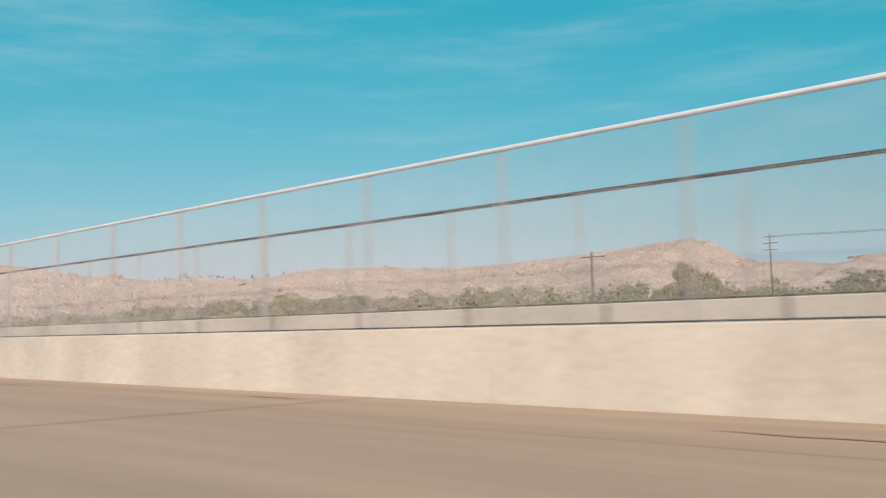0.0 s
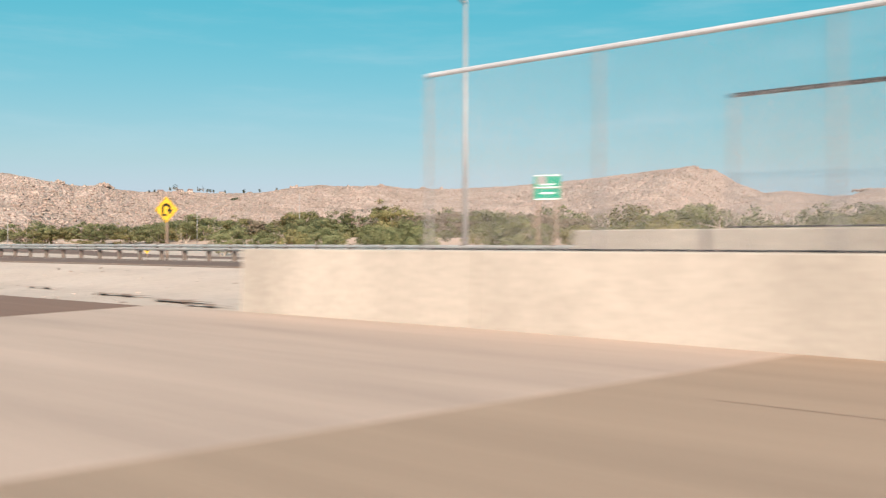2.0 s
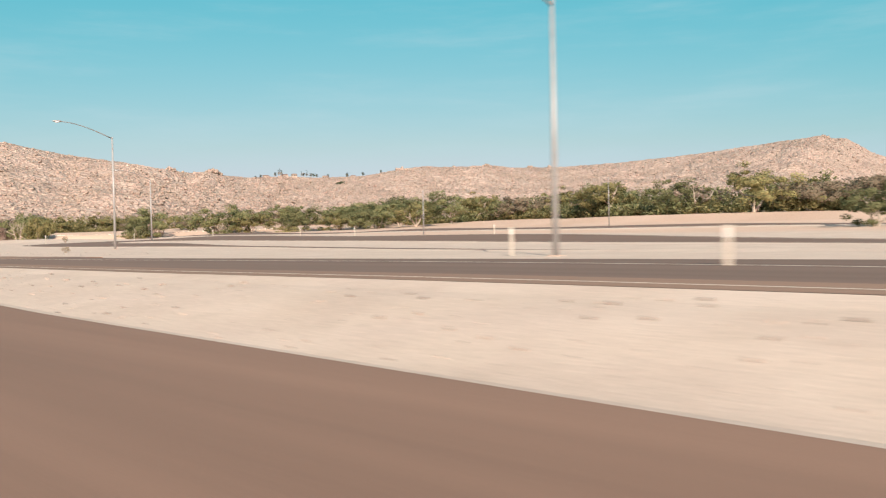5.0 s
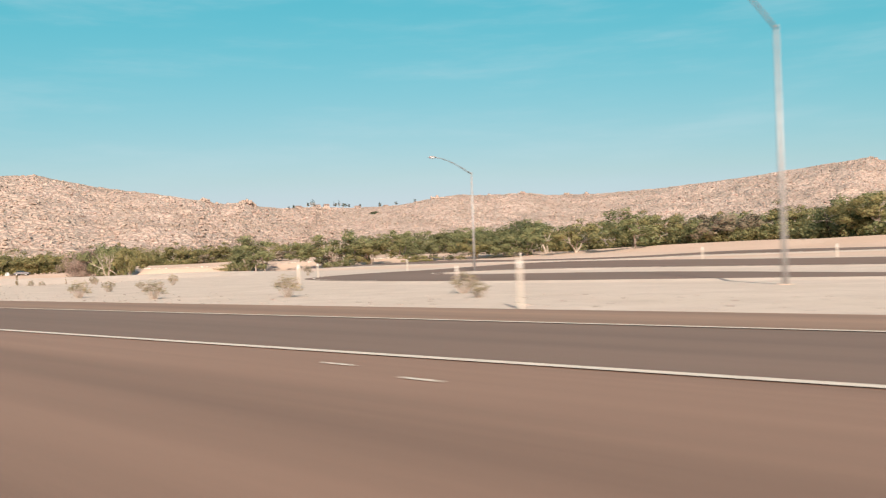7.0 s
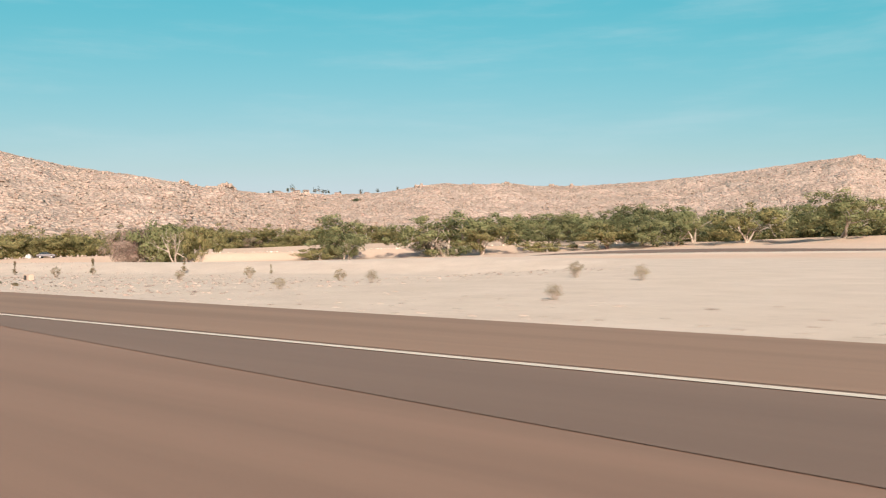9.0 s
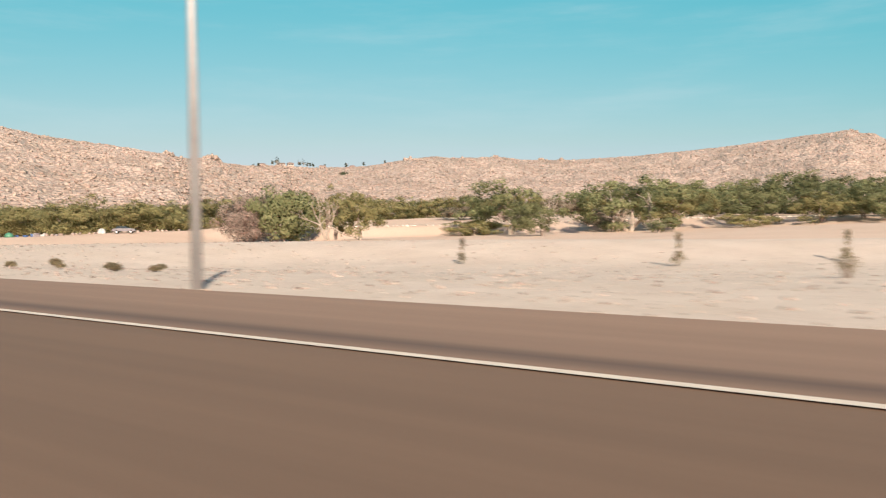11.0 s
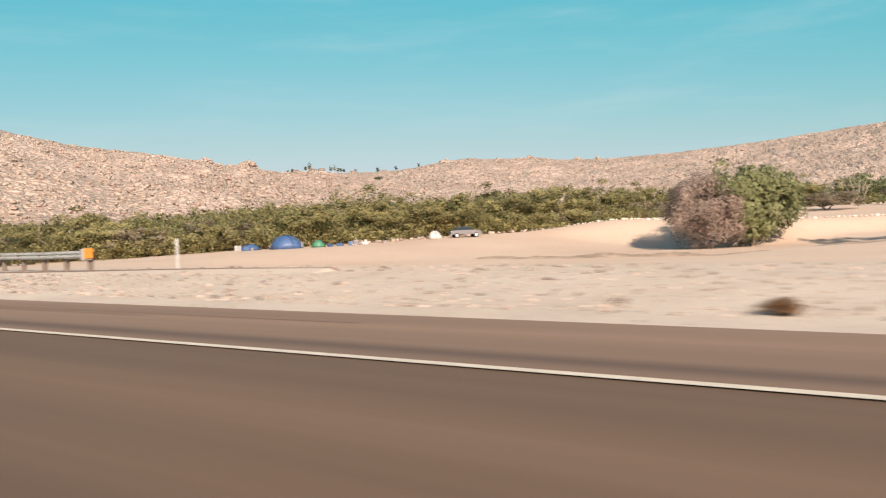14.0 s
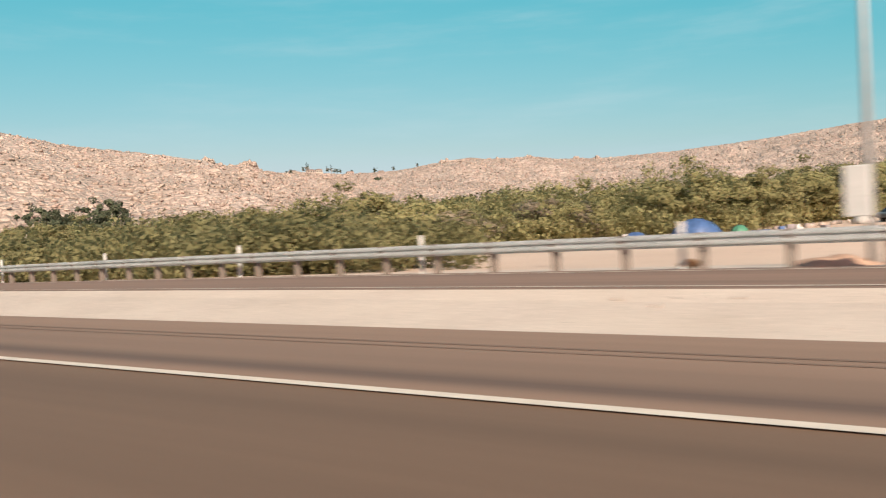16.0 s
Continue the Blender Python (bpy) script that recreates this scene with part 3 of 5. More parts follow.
road_line([(-640, 27.6), (-560, 24.0), (-500, 21.1), (-466, 20.7), (-450, 22.6)], 0.12, 0.083, "white painted line of the side road")
road_line([(-640, 33.2), (-520, 27.2), (-470, 25.0), (-448, 24.1)], 0.12, 0.083, "white painted line of the side road")
for x, y in ((-191.5, 7.5), (-196.2, 8.0), (-210.0, 9.05), (-212.0, 9.5)):
    strip("lane_mark", [(x - 0.3, y - 0.05), (x + 0.3, y - 0.05)], [(x - 0.3, y + 0.05), (x + 0.3, y + 0.05)], PAINT, lift=0.07, cols=2, label="short worn white lane mark", category="road marking")
# joints in the bridge deck, with sealant
JOINT = material("joint_sealant", (0.27, 0.18, 0.128), 0.9, vary=0.25, scale=2, fine=30, bump=0.2)
for k in range(11):
    x = DECK_END + 12.45 * (k + 1)
    if x < 66:
        y0, y1 = float(at(x, CAR_Y)) - 13, float(at(x, WALL_Y)) - 0.05
        n = 8
        a = [(x - 0.26 * (y1 - (y0 + (y1 - y0) * i / n)), y0 + (y1 - y0) * i / n) for i in range(n + 1)]
        strip("deck_joint", a, [(px - 0.05, py) for px, py in a], JOINT, lift=0.064, cols=2, label="narrow sealed joint across the bridge deck", category="joint")
seam = line_points([(-61, 3.05), (66, 3.0)], 6)
strip("deck_joint", seam, seam + np.array([0, 0.012]), JOINT, lift=0.064, cols=2, label="long sealed joint along the bridge deck", category="joint")
STAIN = material("deck_stain", (0.315, 0.212, 0.152), 0.9, vary=0.2, scale=3, fine=30, bump=0.2)
# dark stains on the deck beside the barrier
for x, y, w, h in ((-13.5, 5.0, 0.9, 0.10), (-24, 4.6, 1.6, 0.16), (-29.5, 5.3, 1.1, 0.12), (-36, 3.9, 0.8, 0.06), (-44, 4.4, 1.3, 0.12), (8, 3.6, 1.2, 0.08), (-3, 4.2, 1.5, 0.12), (16, 4.0, 1.0, 0.1)):
    mid = [(x + w * (i / 4 - 1), y + 0.03 * math.sin(i * 1.7)) for i in range(9)]
    wide = [h * max(0.05, math.sin(math.pi * i / 8)) * (0.8 + 0.2 * math.cos(i * 2.3)) * 1.4 for i in range(9)]
    strip("deck_stain", [(px, py - k / 2) for (px, py), k in zip(mid, wide)], [(px, py + k / 2) for (px, py), k in zip(mid, wide)], STAIN, lift=0.068, cols=2, label="dark oily stain on the bridge deck", category="stain")
DIRT = material("damp_dirt", (0.30, 0.20, 0.145), 0.95, vary=0.3, scale=2, fine=25, bump=0.3)
for x, y, w, h in ((-79.3, 8.4, 1.5, 0.5), (-75.9, 7.9, 1.2, 0.7), (-74.2, 7.4, 0.9, 0.4), (-84.5, 8.9, 1.2, 0.3)):
    mid = [(x + w * (i / 6 - 1), y + 0.10 * math.sin(i * 1.3)) for i in range(13)]
    wide = [h * max(0.04, math.sin(math.pi * i / 12)) * (0.75 + 0.25 * math.cos(i * 2.1)) for i in range(13)]
    strip("dirt_patch", [(px, py - k / 2) for (px, py), k in zip(mid, wide)], [(px, py + k / 2) for (px, py), k in zip(mid, wide)], DIRT, lift=0.05, cols=2, label="dark dirt patch on the sandy verge", category="dirt")
# long dark tar streaks along the lane and shoulder
TAR = material("tar_streak", (0.175, 0.108, 0.074), 0.85, vary=0.25, scale=0.4, fine=20, bump=0.1, streak=(0.1, 2, 1))
for table, w in (([(-640, 15.75), (-430, 15.6), (-415, 15.6)], 0.10), ([(-640, 15.45), (-430, 15.3), (-420, 15.3)], 0.07)):
    p = line_points(table, 6)
    s = sides(p) * w / 2
    strip("tar_streak", p - s, p + s, TAR, lift=0.069, cols=2, label="dark tar streak along the asphalt", category="road marking")


# ---- hills ----
RIDGE = [(-1420, -420), (-1330, 60), (-1245, 320), (-1217, 392), (-1205, 466), (-1150, 500), (-1091, 525),
         (-1115, 570), (-1132, 611), (-1165, 690), (-1195, 767), (-1217, 803), (-1225, 850), (-1215, 896), (-1103, 919),
         (-1095, 1000), (-1080, 1089), (-988, 1206), (-854, 1312), (-661, 1393), (-632, 1420), (-585, 1445),
         (-547, 1498), (-441, 1530), (-390, 1545), (-100, 1600), (420, 1620), (1100, 1500), (1900, 1200)]
# height of the crest along its length
CREST = [(0, 92), (488, 105), (761, 107), (839, 108), (914, 95), (978, 86), (1042, 74.5), (1093, 73), (1138, 77), (1162, 73), (1223, 73), (1306, 78.5), (1348, 80), (1396, 80), (1443, 82),
         (1488, 82), (1557, 89), (1600, 94), (1639, 94), (1729, 98.5), (1768, 95), (1842, 94.5), (1888, 97.5), (1945, 99.5), (2014, 106), (2074, 110.5), (2116, 115.5),
         (2160, 119.5), (2200, 124.5), (2240, 128), (2258, 130), (2280, 125), (2297, 124.5), (2318, 112), (2332, 102), (2352, 94), (2382, 85), (2416, 89), (2436, 88), (2512, 76), (2550, 91), (2875, 92), (3395, 90), (4086, 80), (4940, 70)]
ridge = np.array(RIDGE, float)
along = np.r_[0, np.cumsum(np.linalg.norm(np.diff(ridge, axis=0), axis=1))]
us = np.concatenate([np.arange(0, 400, 14), np.arange(400, 2450, 3.4), np.arange(2450, along[-1], 24)])
crest = np.stack([np.interp(us, along, ridge[:, 0]), np.interp(us, along, ridge[:, 1]), at(us, CREST)], -1)


def fractal(x, y, z, octaves, scale):
    return np.array([noise.fractal(Vector((a * scale, b * scale, c * scale)), 0.9, 2.1, octaves) for a, b, c in zip(x, y, z)])


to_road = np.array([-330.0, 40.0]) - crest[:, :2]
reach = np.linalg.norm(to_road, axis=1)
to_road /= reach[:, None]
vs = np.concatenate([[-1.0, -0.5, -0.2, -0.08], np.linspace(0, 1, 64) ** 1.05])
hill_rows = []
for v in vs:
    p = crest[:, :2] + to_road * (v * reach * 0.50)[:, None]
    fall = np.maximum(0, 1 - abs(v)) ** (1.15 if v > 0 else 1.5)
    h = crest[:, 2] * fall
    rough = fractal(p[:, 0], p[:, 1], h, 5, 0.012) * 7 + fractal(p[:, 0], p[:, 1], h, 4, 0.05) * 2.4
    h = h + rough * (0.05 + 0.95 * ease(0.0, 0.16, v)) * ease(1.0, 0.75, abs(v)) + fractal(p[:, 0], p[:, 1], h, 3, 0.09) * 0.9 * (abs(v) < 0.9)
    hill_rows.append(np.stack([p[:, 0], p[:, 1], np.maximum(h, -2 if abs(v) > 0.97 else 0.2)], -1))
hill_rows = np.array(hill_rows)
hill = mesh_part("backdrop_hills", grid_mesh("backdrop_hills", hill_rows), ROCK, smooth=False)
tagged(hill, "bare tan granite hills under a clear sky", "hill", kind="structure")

rng = np.random.default_rng(5)
n_rocks = 31000
ui = rng.integers(28, 620, n_rocks * 2)
vi = rng.integers(5, 62, n_rocks * 2)
# more rocks on the near boulder slope, fewer on the far ridge
left_part = us[ui] < 1500
keep = rng.uniform(0, 1, n_rocks * 2) < np.where(left_part, 0.62, 0.9)
ui, vi = ui[keep][:n_rocks], vi[keep][:n_rocks]
spots = hill_rows[vi, ui] + np.stack([rng.uniform(-3, 3, len(ui)), rng.uniform(-3, 3, len(ui)), 0 * ui], -1)
big = rng.uniform(0, 1, len(ui)) ** 4
size = (0.7 + 1.5 * big) * np.where(us[ui] < 1500, 1.0, 0.75)
spots[:, 2] += size * 0.02
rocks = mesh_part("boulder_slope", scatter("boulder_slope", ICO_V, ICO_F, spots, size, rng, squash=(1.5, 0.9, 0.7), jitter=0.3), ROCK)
tagged(rocks, "angular tan granite boulders strewn over the hillside", "boulders", kind="stuff")
# stacked outcrops on the skyline
knobs = []
for kx, ky, kz, n, w in ((-1097, 532, 76.5, 30, 8), (-1123, 606, 77.5, 34, 11), (-1136, 622, 76, 18, 7), (-1217, 392, 107, 12, 10), (-1206, 460, 95, 12, 8), (-1103, 919, 89.5, 26, 13), (-1098, 968, 93.5, 18, 10),
                        (-1080, 1089, 98.5, 34, 13), (-1092, 1020, 94, 20, 10), (-1060, 1114, 95, 14, 8), (-1017, 1168, 95, 14, 10), (-1035, 1146, 96, 18, 9), (-640, 1412, 124, 16, 12), (-660, 1394, 129, 12, 10), (-545, 1500, 88, 30, 16), (-425, 1534, 90, 44, 26)):
    for _ in range(n):
        a, r = rng.uniform(0, 6.28), rng.uniform(0, 1) * w
        knobs.append((kx + math.cos(a) * r, ky + math.sin(a) * r, kz - 3 + (1 - r / w) * rng.uniform(0, 4), rng.uniform(1.3, 3.0)))
knobs = np.array(knobs)
outcrop = mesh_part("boulder_outcrop", scatter("boulder_outcrop", ICO_V, ICO_F, knobs[:, :3], knobs[:, 3], rng, squash=(1.1, 1, 1.0), jitter=0.22), ROCK)
tagged(outcrop, "stacked granite boulders on the ridge line", "boulders", kind="stuff")


# far range, its haze only a tint of the rock colour
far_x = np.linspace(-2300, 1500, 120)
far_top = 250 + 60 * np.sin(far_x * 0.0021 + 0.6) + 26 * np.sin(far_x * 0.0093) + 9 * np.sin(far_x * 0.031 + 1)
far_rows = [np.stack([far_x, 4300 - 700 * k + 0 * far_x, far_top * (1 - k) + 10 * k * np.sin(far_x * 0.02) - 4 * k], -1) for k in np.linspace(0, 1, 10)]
far_range = mesh_part("backdrop_range", grid_mesh("backdrop_range", far_rows), HAZE_TINTED_ROCK, smooth=True)
tagged(far_range, "mountain range far behind the hills, painted pale blue-grey for haze", "mountain", kind="structure")


# ---- bridge: concrete barriers and chain-link fences ----
def barrier(name, x0, x1, line, top, thick, label):
    """A concrete barrier with a sloped face, a toe and a coping, cut into bays by joints."""
    bay = 6.4
    profile = [(-0.02, -0.1), (-0.015, 0.06), (0.0, 0.3), (0.04, top - 0.02), (0.06, top),
               (thick - 0.01, top), (thick, top - 0.02), (thick, -0.3)]
    owner = thing(name, 0, 0, 0, label=label, category="wall", kind="structure")
    x = x0
    while x > x1 + 0.01:
        e = max(x - bay + 0.02, x1)
        rows = []
        for xx in (x, e):
            y = float(at(xx, line))
            rows.append([(xx, y + py, pz) for py, pz in profile])
        bm = bmesh.new()
        vv = [[bm.verts.new(p) for p in row] for row in rows]
        for i in range(len(profile) - 1):
            bm.faces.new((vv[0][i], vv[0][i + 1], vv[1][i + 1], vv[1][i]))
        bm.faces.new(vv[0][::-1])
        bm.faces.new(vv[1])
        bmesh.ops.recalc_face_normals(bm, faces=bm.faces)
        part("panel", bm, CONCRETE, owner)
        x = e - 0.02
    return owner


def fence(name, posts_x, line, low, high, rail_mat, rail_r, label, mid=None):
    """Chain-link fence: posts, top rail, bottom rail and one woven panel a bay."""
    owner = thing(name, posts_x[0], 0, 0, label=label, category="fence")
    owner.matrix_basis = Matrix()
    height, bay = high - low, abs(posts_x[1] - posts_x[0])
    slope = (at(posts_x[0], line) - at(posts_x[1], line)) / bay
    bm = bmesh.new()
    pitch = 0.075
    k = -int(height / pitch) - 1
    # two sets of slanting wires
    while k * pitch < bay:
        for s in (1, -1):
            a, c = k * pitch, k * pitch + height
            t0, t1 = max(a, 0.0), min(c, bay)
            if t1 > t0 + 0.02:
                z0, z1 = t0 - a, t1 - a
                if s < 0:
                    z0, z1 = height - z0, height - z1
                r = 0.0023
                p, q = Vector((-t0, slope * t0 + s * 0.002, z0)), Vector((-t1, slope * t1 + s * 0.002, z1))
                n1 = (q - p).normalized()
                n2, n3 = n1.cross(Vector((0, 1, 0))) * r, Vector((0, r, 0))
                tri = [n2 + n3 * 0.6, -n2 + n3 * 0.6, -n3]
                va, vb = [bm.verts.new(p + o) for o in tri], [bm.verts.new(q + o) for o in tri]
                for i in range(3):
                    bm.faces.new((va[i], va[(i + 1) % 3], vb[(i + 1) % 3], vb[i]))
        k += 1
    me = bpy.data.meshes.new("woven_panel")
    bm.to_mesh(me)
    bm.free()
    me.materials.append(WIRE)
    pm = bmesh.new()
    rod(pm, (0, 0, -0.05), (0, 0, height + 0.02), 0.026, seg=8)
    post_me = bpy.data.meshes.new("post")
    pm.to_mesh(post_me)
    pm.free()
    post_me.materials.append(FENCE_POST)
    for i, x in enumerate(posts_x):
        y = float(at(x, line))
        post = new("post", post_me)
        post.parent, post.location = owner, (x, y + 0.04, low)
        if i + 1 < len(posts_x):
            panel = tagged(new("woven_panel", me), kind="stuff")
            panel.parent, panel.location = owner, (x, y, low)
    ends = [(x, float(at(x, line))) for x in (posts_x[0], posts_x[-1])]
    for nm, z, r, mat in (("top_rail", high, rail_r, rail_mat), ("bottom_rail", low + 0.025, 0.014, DARK_RAIL)):
        bm = bmesh.new()
        rod(bm, (*ends[0], z), (*ends[1], z), r, seg=10)
        part(nm, bm, mat, owner)
    return owner


barrier("wall_bridge", 68, -72.4, WALL_Y, 1.225, 0.34, "pale tan concrete bridge barrier with vertical joints")
FENCE_X = [-67.56 + 3.27 * 38 - 3.27 * i for i in range(39)]
FENCE_Y = [(-71, 7.14), (70, 4.6)]
fence("chain_link_fence", FENCE_X, FENCE_Y, 1.225, 4.16, PALE_RAIL, 0.042, "tall grey chain-link fence on the bridge barrier")
WALL2_Y = [(-71, 9.25), (70, 7.2)]
barrier("wall_far", 68, -66, WALL2_Y, 1.58, 0.3, "pale concrete barrier of the next bridge")
FENCE2_Y = [(-71, 9.4), (70, 7.35)]
fence("chain_link_fence", [-63.2 + 3.2 * 40 - 3.2 * i for i in range(41)], FENCE2_Y, 1.58, 3.66, DARK_RAIL, 0.036, "chain-link fence with a dark top rail on the far barrier")


# ---- guardrails ----
def guardrail(pts, label, z_up, end_marker=None, rail_h=0.80):
    owner = thing("guardrail", 0, 0, 0, label=label, category="guardrail", group="guardrails")
    p = np.array(pts, float)
    d = np.r_[0, np.cumsum(np.linalg.norm(np.diff(p, axis=0), axis=1))]
    n = int(d[-1] / 3.81)
    stations = np.linspace(0, d[-1], 2 * n + 1)
    line = np.stack([np.interp(stations, d, p[:, i]) for i in range(2)], -1)
    nor = sides(line)
    if nor[0][1] > 0:
        nor = -nor
    wave = [(0.0, 0.0), (0.012, 0.02), (0.075, 0.055), (0.083, 0.09), (0.075, 0.12), (0.02, 0.145), (0.015, 0.165), (0.02, 0.185), (0.075, 0.21), (0.083, 0.24), (0.075, 0.27), (0.012, 0.305), (0.0, 0.32)]
    base = [float(ground_z(*q)) + z_up for q in line]
    for j in range(n):
        a, c = 2 * j, 2 * j + 2
        bm = bmesh.new()
        rows = []
        for s in (a, c):
            rows.append([bm.verts.new((line[s][0] + nor[s][0] * (o + 0.10), line[s][1] + nor[s][1] * (o + 0.10), base[s] + rail_h - 0.32 + h)) for o, h in wave])
        for i in range(len(wave) - 1):
            bm.faces.new((rows[0][i], rows[0][i + 1], rows[1][i + 1], rows[1][i]))
        bmesh.ops.solidify(bm, geom=bm.faces[:], thickness=0.006)
        bmesh.ops.recalc_face_normals(bm, faces=bm.faces)
        part("rail", bm, GALV, owner)
    bm = bmesh.new()
    box(bm, 0, 0, 0.33, 0.15, 0.18, 0.86, bevel=0.01)
    post_me = bpy.data.meshes.new("post")
    bm.to_mesh(post_me)
    bm.free()
    post_me.materials.append(RAIL_TIMBER)
    bm = bmesh.new()
    box(bm, 0, 0, 0, 0.15, 0.18, 0.34, bevel=0.01)
    block_me = bpy.data.meshes.new("block")
    bm.to_mesh(block_me)
    bm.free()
    block_me.materials.append(RAIL_TIMBER)
    for s in range(len(line)):
        post = new("post", post_me)
        post.parent, post.location = owner, (line[s][0] - nor[s][0] * 0.12, line[s][1] - nor[s][1] * 0.12, base[s])
        block = new("block", block_me)
        block.parent, block.location = owner, (line[s][0] + nor[s][0] * 0.05, line[s][1] + nor[s][1] * 0.05, base[s] + rail_h - 0.16)
    if end_marker:
        k = 0 if end_marker == "first" else -1
        bm = bmesh.new()
        box(bm, line[k][0] + 0.25, line[k][1] - 0.1, base[k] + rail_h - 0.12, 0.03, 0.40, 0.42, bevel=0.01)
        part("end_marker", bm, ORANGE, owner, "faded orange end marker plate")
        bm = bmesh.new()
        box(bm, line[k][0] + 0.12, line[k][1] - 0.1, base[k] + rail_h - 0.16, 0.2, 0.5, 0.5, bevel=0.05)
        part("end_terminal", bm, FENCE_POST, owner, "flat steel end terminal")
    return owner


guardrail([(-125.6, 20.9), (-110, 20.9), (-90, 21.2), (-60, 21.8), (0, 22.6), (50, 23)], "galvanised steel guardrail on timber posts along the ramp", 0.04)
guardrail([(-440, 25.9), (-455, 26.2), (-470, 26.6), (-500, 28.1), (-540, 30.5), (-600, 33.4), (-640, 35.6)], "galvanised steel guardrail on timber posts beside the side road", 0.04, "first")


# ---- street lamps and poles ----
def street_lamp(x, y, h, reach, label, arm=True, r=0.085, way=(0, -1)):
    z = float(ground_z(x, y))
    owner = thing("street_lamp" if arm else "metal_pole", x, y, z, label=label, category="street lamp" if arm else "pole", group="street lamps" if arm else "poles")
    bm = bmesh.new()
    rod(bm, (0, 0, 0), (0, 0, h), r * 1.25, r * 0.7, 14)
    part("pole", bm, POLE, owner, smooth=True)
    bm = bmesh.new()
    box(bm, 0, 0, 0.0, 0.38, 0.38, 0.06, bevel=0.01)
    part("base_plate", bm, SLAB, owner)
    if arm:
        w = Vector((*way, 0)).normalized()
        pts = [Vector((0, 0, h - 0.15)) + w * (reach * t) + Vector((0, 0, 1.15 * math.sin(t * 1.45))) for t in np.linspace(0, 1, 9)]
        bm = bmesh.new()
        tube(bm, pts, 0.045, 0.03)
        part("arm", bm, ARM_STEEL, owner, "dark weathered steel arm", smooth=True)
        bm = bmesh.new()
        m = Matrix.Translation(pts[-1] + w * 0.35) @ w.to_track_quat("X", "Z").to_matrix().to_4x4() @ Matrix.Diagonal((0.42, 0.17, 0.09, 1))
        bmesh.ops.create_uvsphere(bm, u_segments=14, v_segments=8, radius=1, matrix=m)
        head = part("lamp_head", bm, POLE, owner, "oval grey lamp head", True)
        bm = bmesh.new()
        m = Matrix.Translation(pts[-1] + w * 0.4 - Vector((0, 0, 0.06))) @ Matrix.Diagonal((0.2, 0.2, 0.06, 1))
        bmesh.ops.create_uvsphere(bm, u_segments=12, v_segments=6, radius=1, matrix=m)
        part("lens", bm, LAMP_GLASS, head, "pale glass lens", True)
    return owner


LAMP = "tall pale grey street lamp with a curved arm"
for x, y, h in ((-78.2, 21.9, 10.0), (-121.3, 23.2, 10.0), (-162, 22.3, 8.2), (-216.5, 34.0, 9.5), (-252, 56.3, 8.2)):
    street_lamp(x, y, h, 4.2, LAMP)
for x, y, h in ((-335.1, 17.8, 11.0), (-383.4, 17.0, 11.0)):
    street_lamp(x, y, h, 4.5, "tall pale street lamp at the gravel verge", r=0.10)
for x, y, h in ((-211.5, 66, 5.0), (-173.8, 98.7, 9.5), (-214.5, 106.5, 7.2)):
    street_lamp(x, y, h, 0, "slim pale metal pole on the sand", arm=False, r=0.055)

# ---- camera mast with its cabinets ----
mast = thing("camera_mast", -467.5, 27.9, float(ground_z(-467.5, 27.9)), label="tall grey mast with a banded head beside cabinets", category="mast")
bm = bmesh.new()
rod(bm, (0, 0, 0), (0, 0, 10.4), 0.09, 0.06, 14)
part("pole", bm, POLE, mast, smooth=True)
for i in range(3):
    bm = bmesh.new()
    rod(bm, (0, 0, 9.55 + i * 0.3), (0, 0, 9.73 + i * 0.3), 0.14, 0.14, 14)
    part("band", bm, WHITE if i % 2 else DARK_RAIL, mast)
bm = bmesh.new()
box(bm, -0.2, -0.22, 1.6, 0.52, 0.3, 1.1, bevel=0.03)
part("mounted_box", bm, CABINET, mast, "pale metal box fixed to the mast")


mound = thing("earth_mound", -468.2, 27.75, float(ground_z(-468.2, 27.75)), turn=20, label="low mound of reddish dug earth behind the guardrail", category="earth mound")
RED_EARTH = material("red_earth", (0.40, 0.25, 0.175), 0.95, vary=0.2, scale=2, fine=14, bump=0.5)
rows = [[(1.2 * u * (1 + 0.12 * math.sin(5 * v)), 0.7 * v * (1 + 0.1 * math.cos(4 * u)), 0.42 * max(0.0, 1 - u * u) ** 0.7 * max(0.0, 1 - v * v) ** 0.7 * (1 + 0.15 * math.sin(7 * u + 3 * v)) - 0.03) for v in np.linspace(-1, 1, 9)] for u in np.linspace(-1, 1, 15)]
mound.scale = (0.75, 0.75, 0.6)
mesh_part("earth_body", grid_mesh("earth_body", rows), RED_EARTH, mound, smooth=True)


# low berm of turned earth on the sand below the lone tree
berm_line = curve_points([(-458, 79), (-449, 80), (-438, 84), (-428, 91), (-416, 99)], 34)
berm_side = sides(berm_line)
BROWN_EARTH = material("brown_earth", (0.36, 0.255, 0.185), 0.95, vary=0.35, scale=0.9, fine=9, bump=0.6)
lumps = np.random.default_rng(61)
rows = []
for i, (q, w) in enumerate(zip(berm_line, berm_side)):
    rise = 0.40 * max(0.0, math.sin(math.pi * i / (len(berm_line) - 1))) ** 0.5 * (0.6 + 0.25 * math.sin(i * 0.31) + 0.2 * math.sin(i * 0.117 + 2))
    row = []
    for u in np.linspace(-1, 1, 13):
        px, py = q + w * u * (3.0 + 0.8 * math.sin(i * 0.21 + u)) + lumps.normal(size=2) * 0.08
        row.append((px, py, float(ground_z(px, py)) - 0.04 + rise * max(0.0, 1 - u * u) * lumps.uniform(0.55, 1.3)))
    rows.append(row)
tagged(mesh_part("earth_berm", grid_mesh("earth_berm", rows), BROWN_EARTH, smooth=True), "long low berm of brown turned earth on sand", "earth berm")


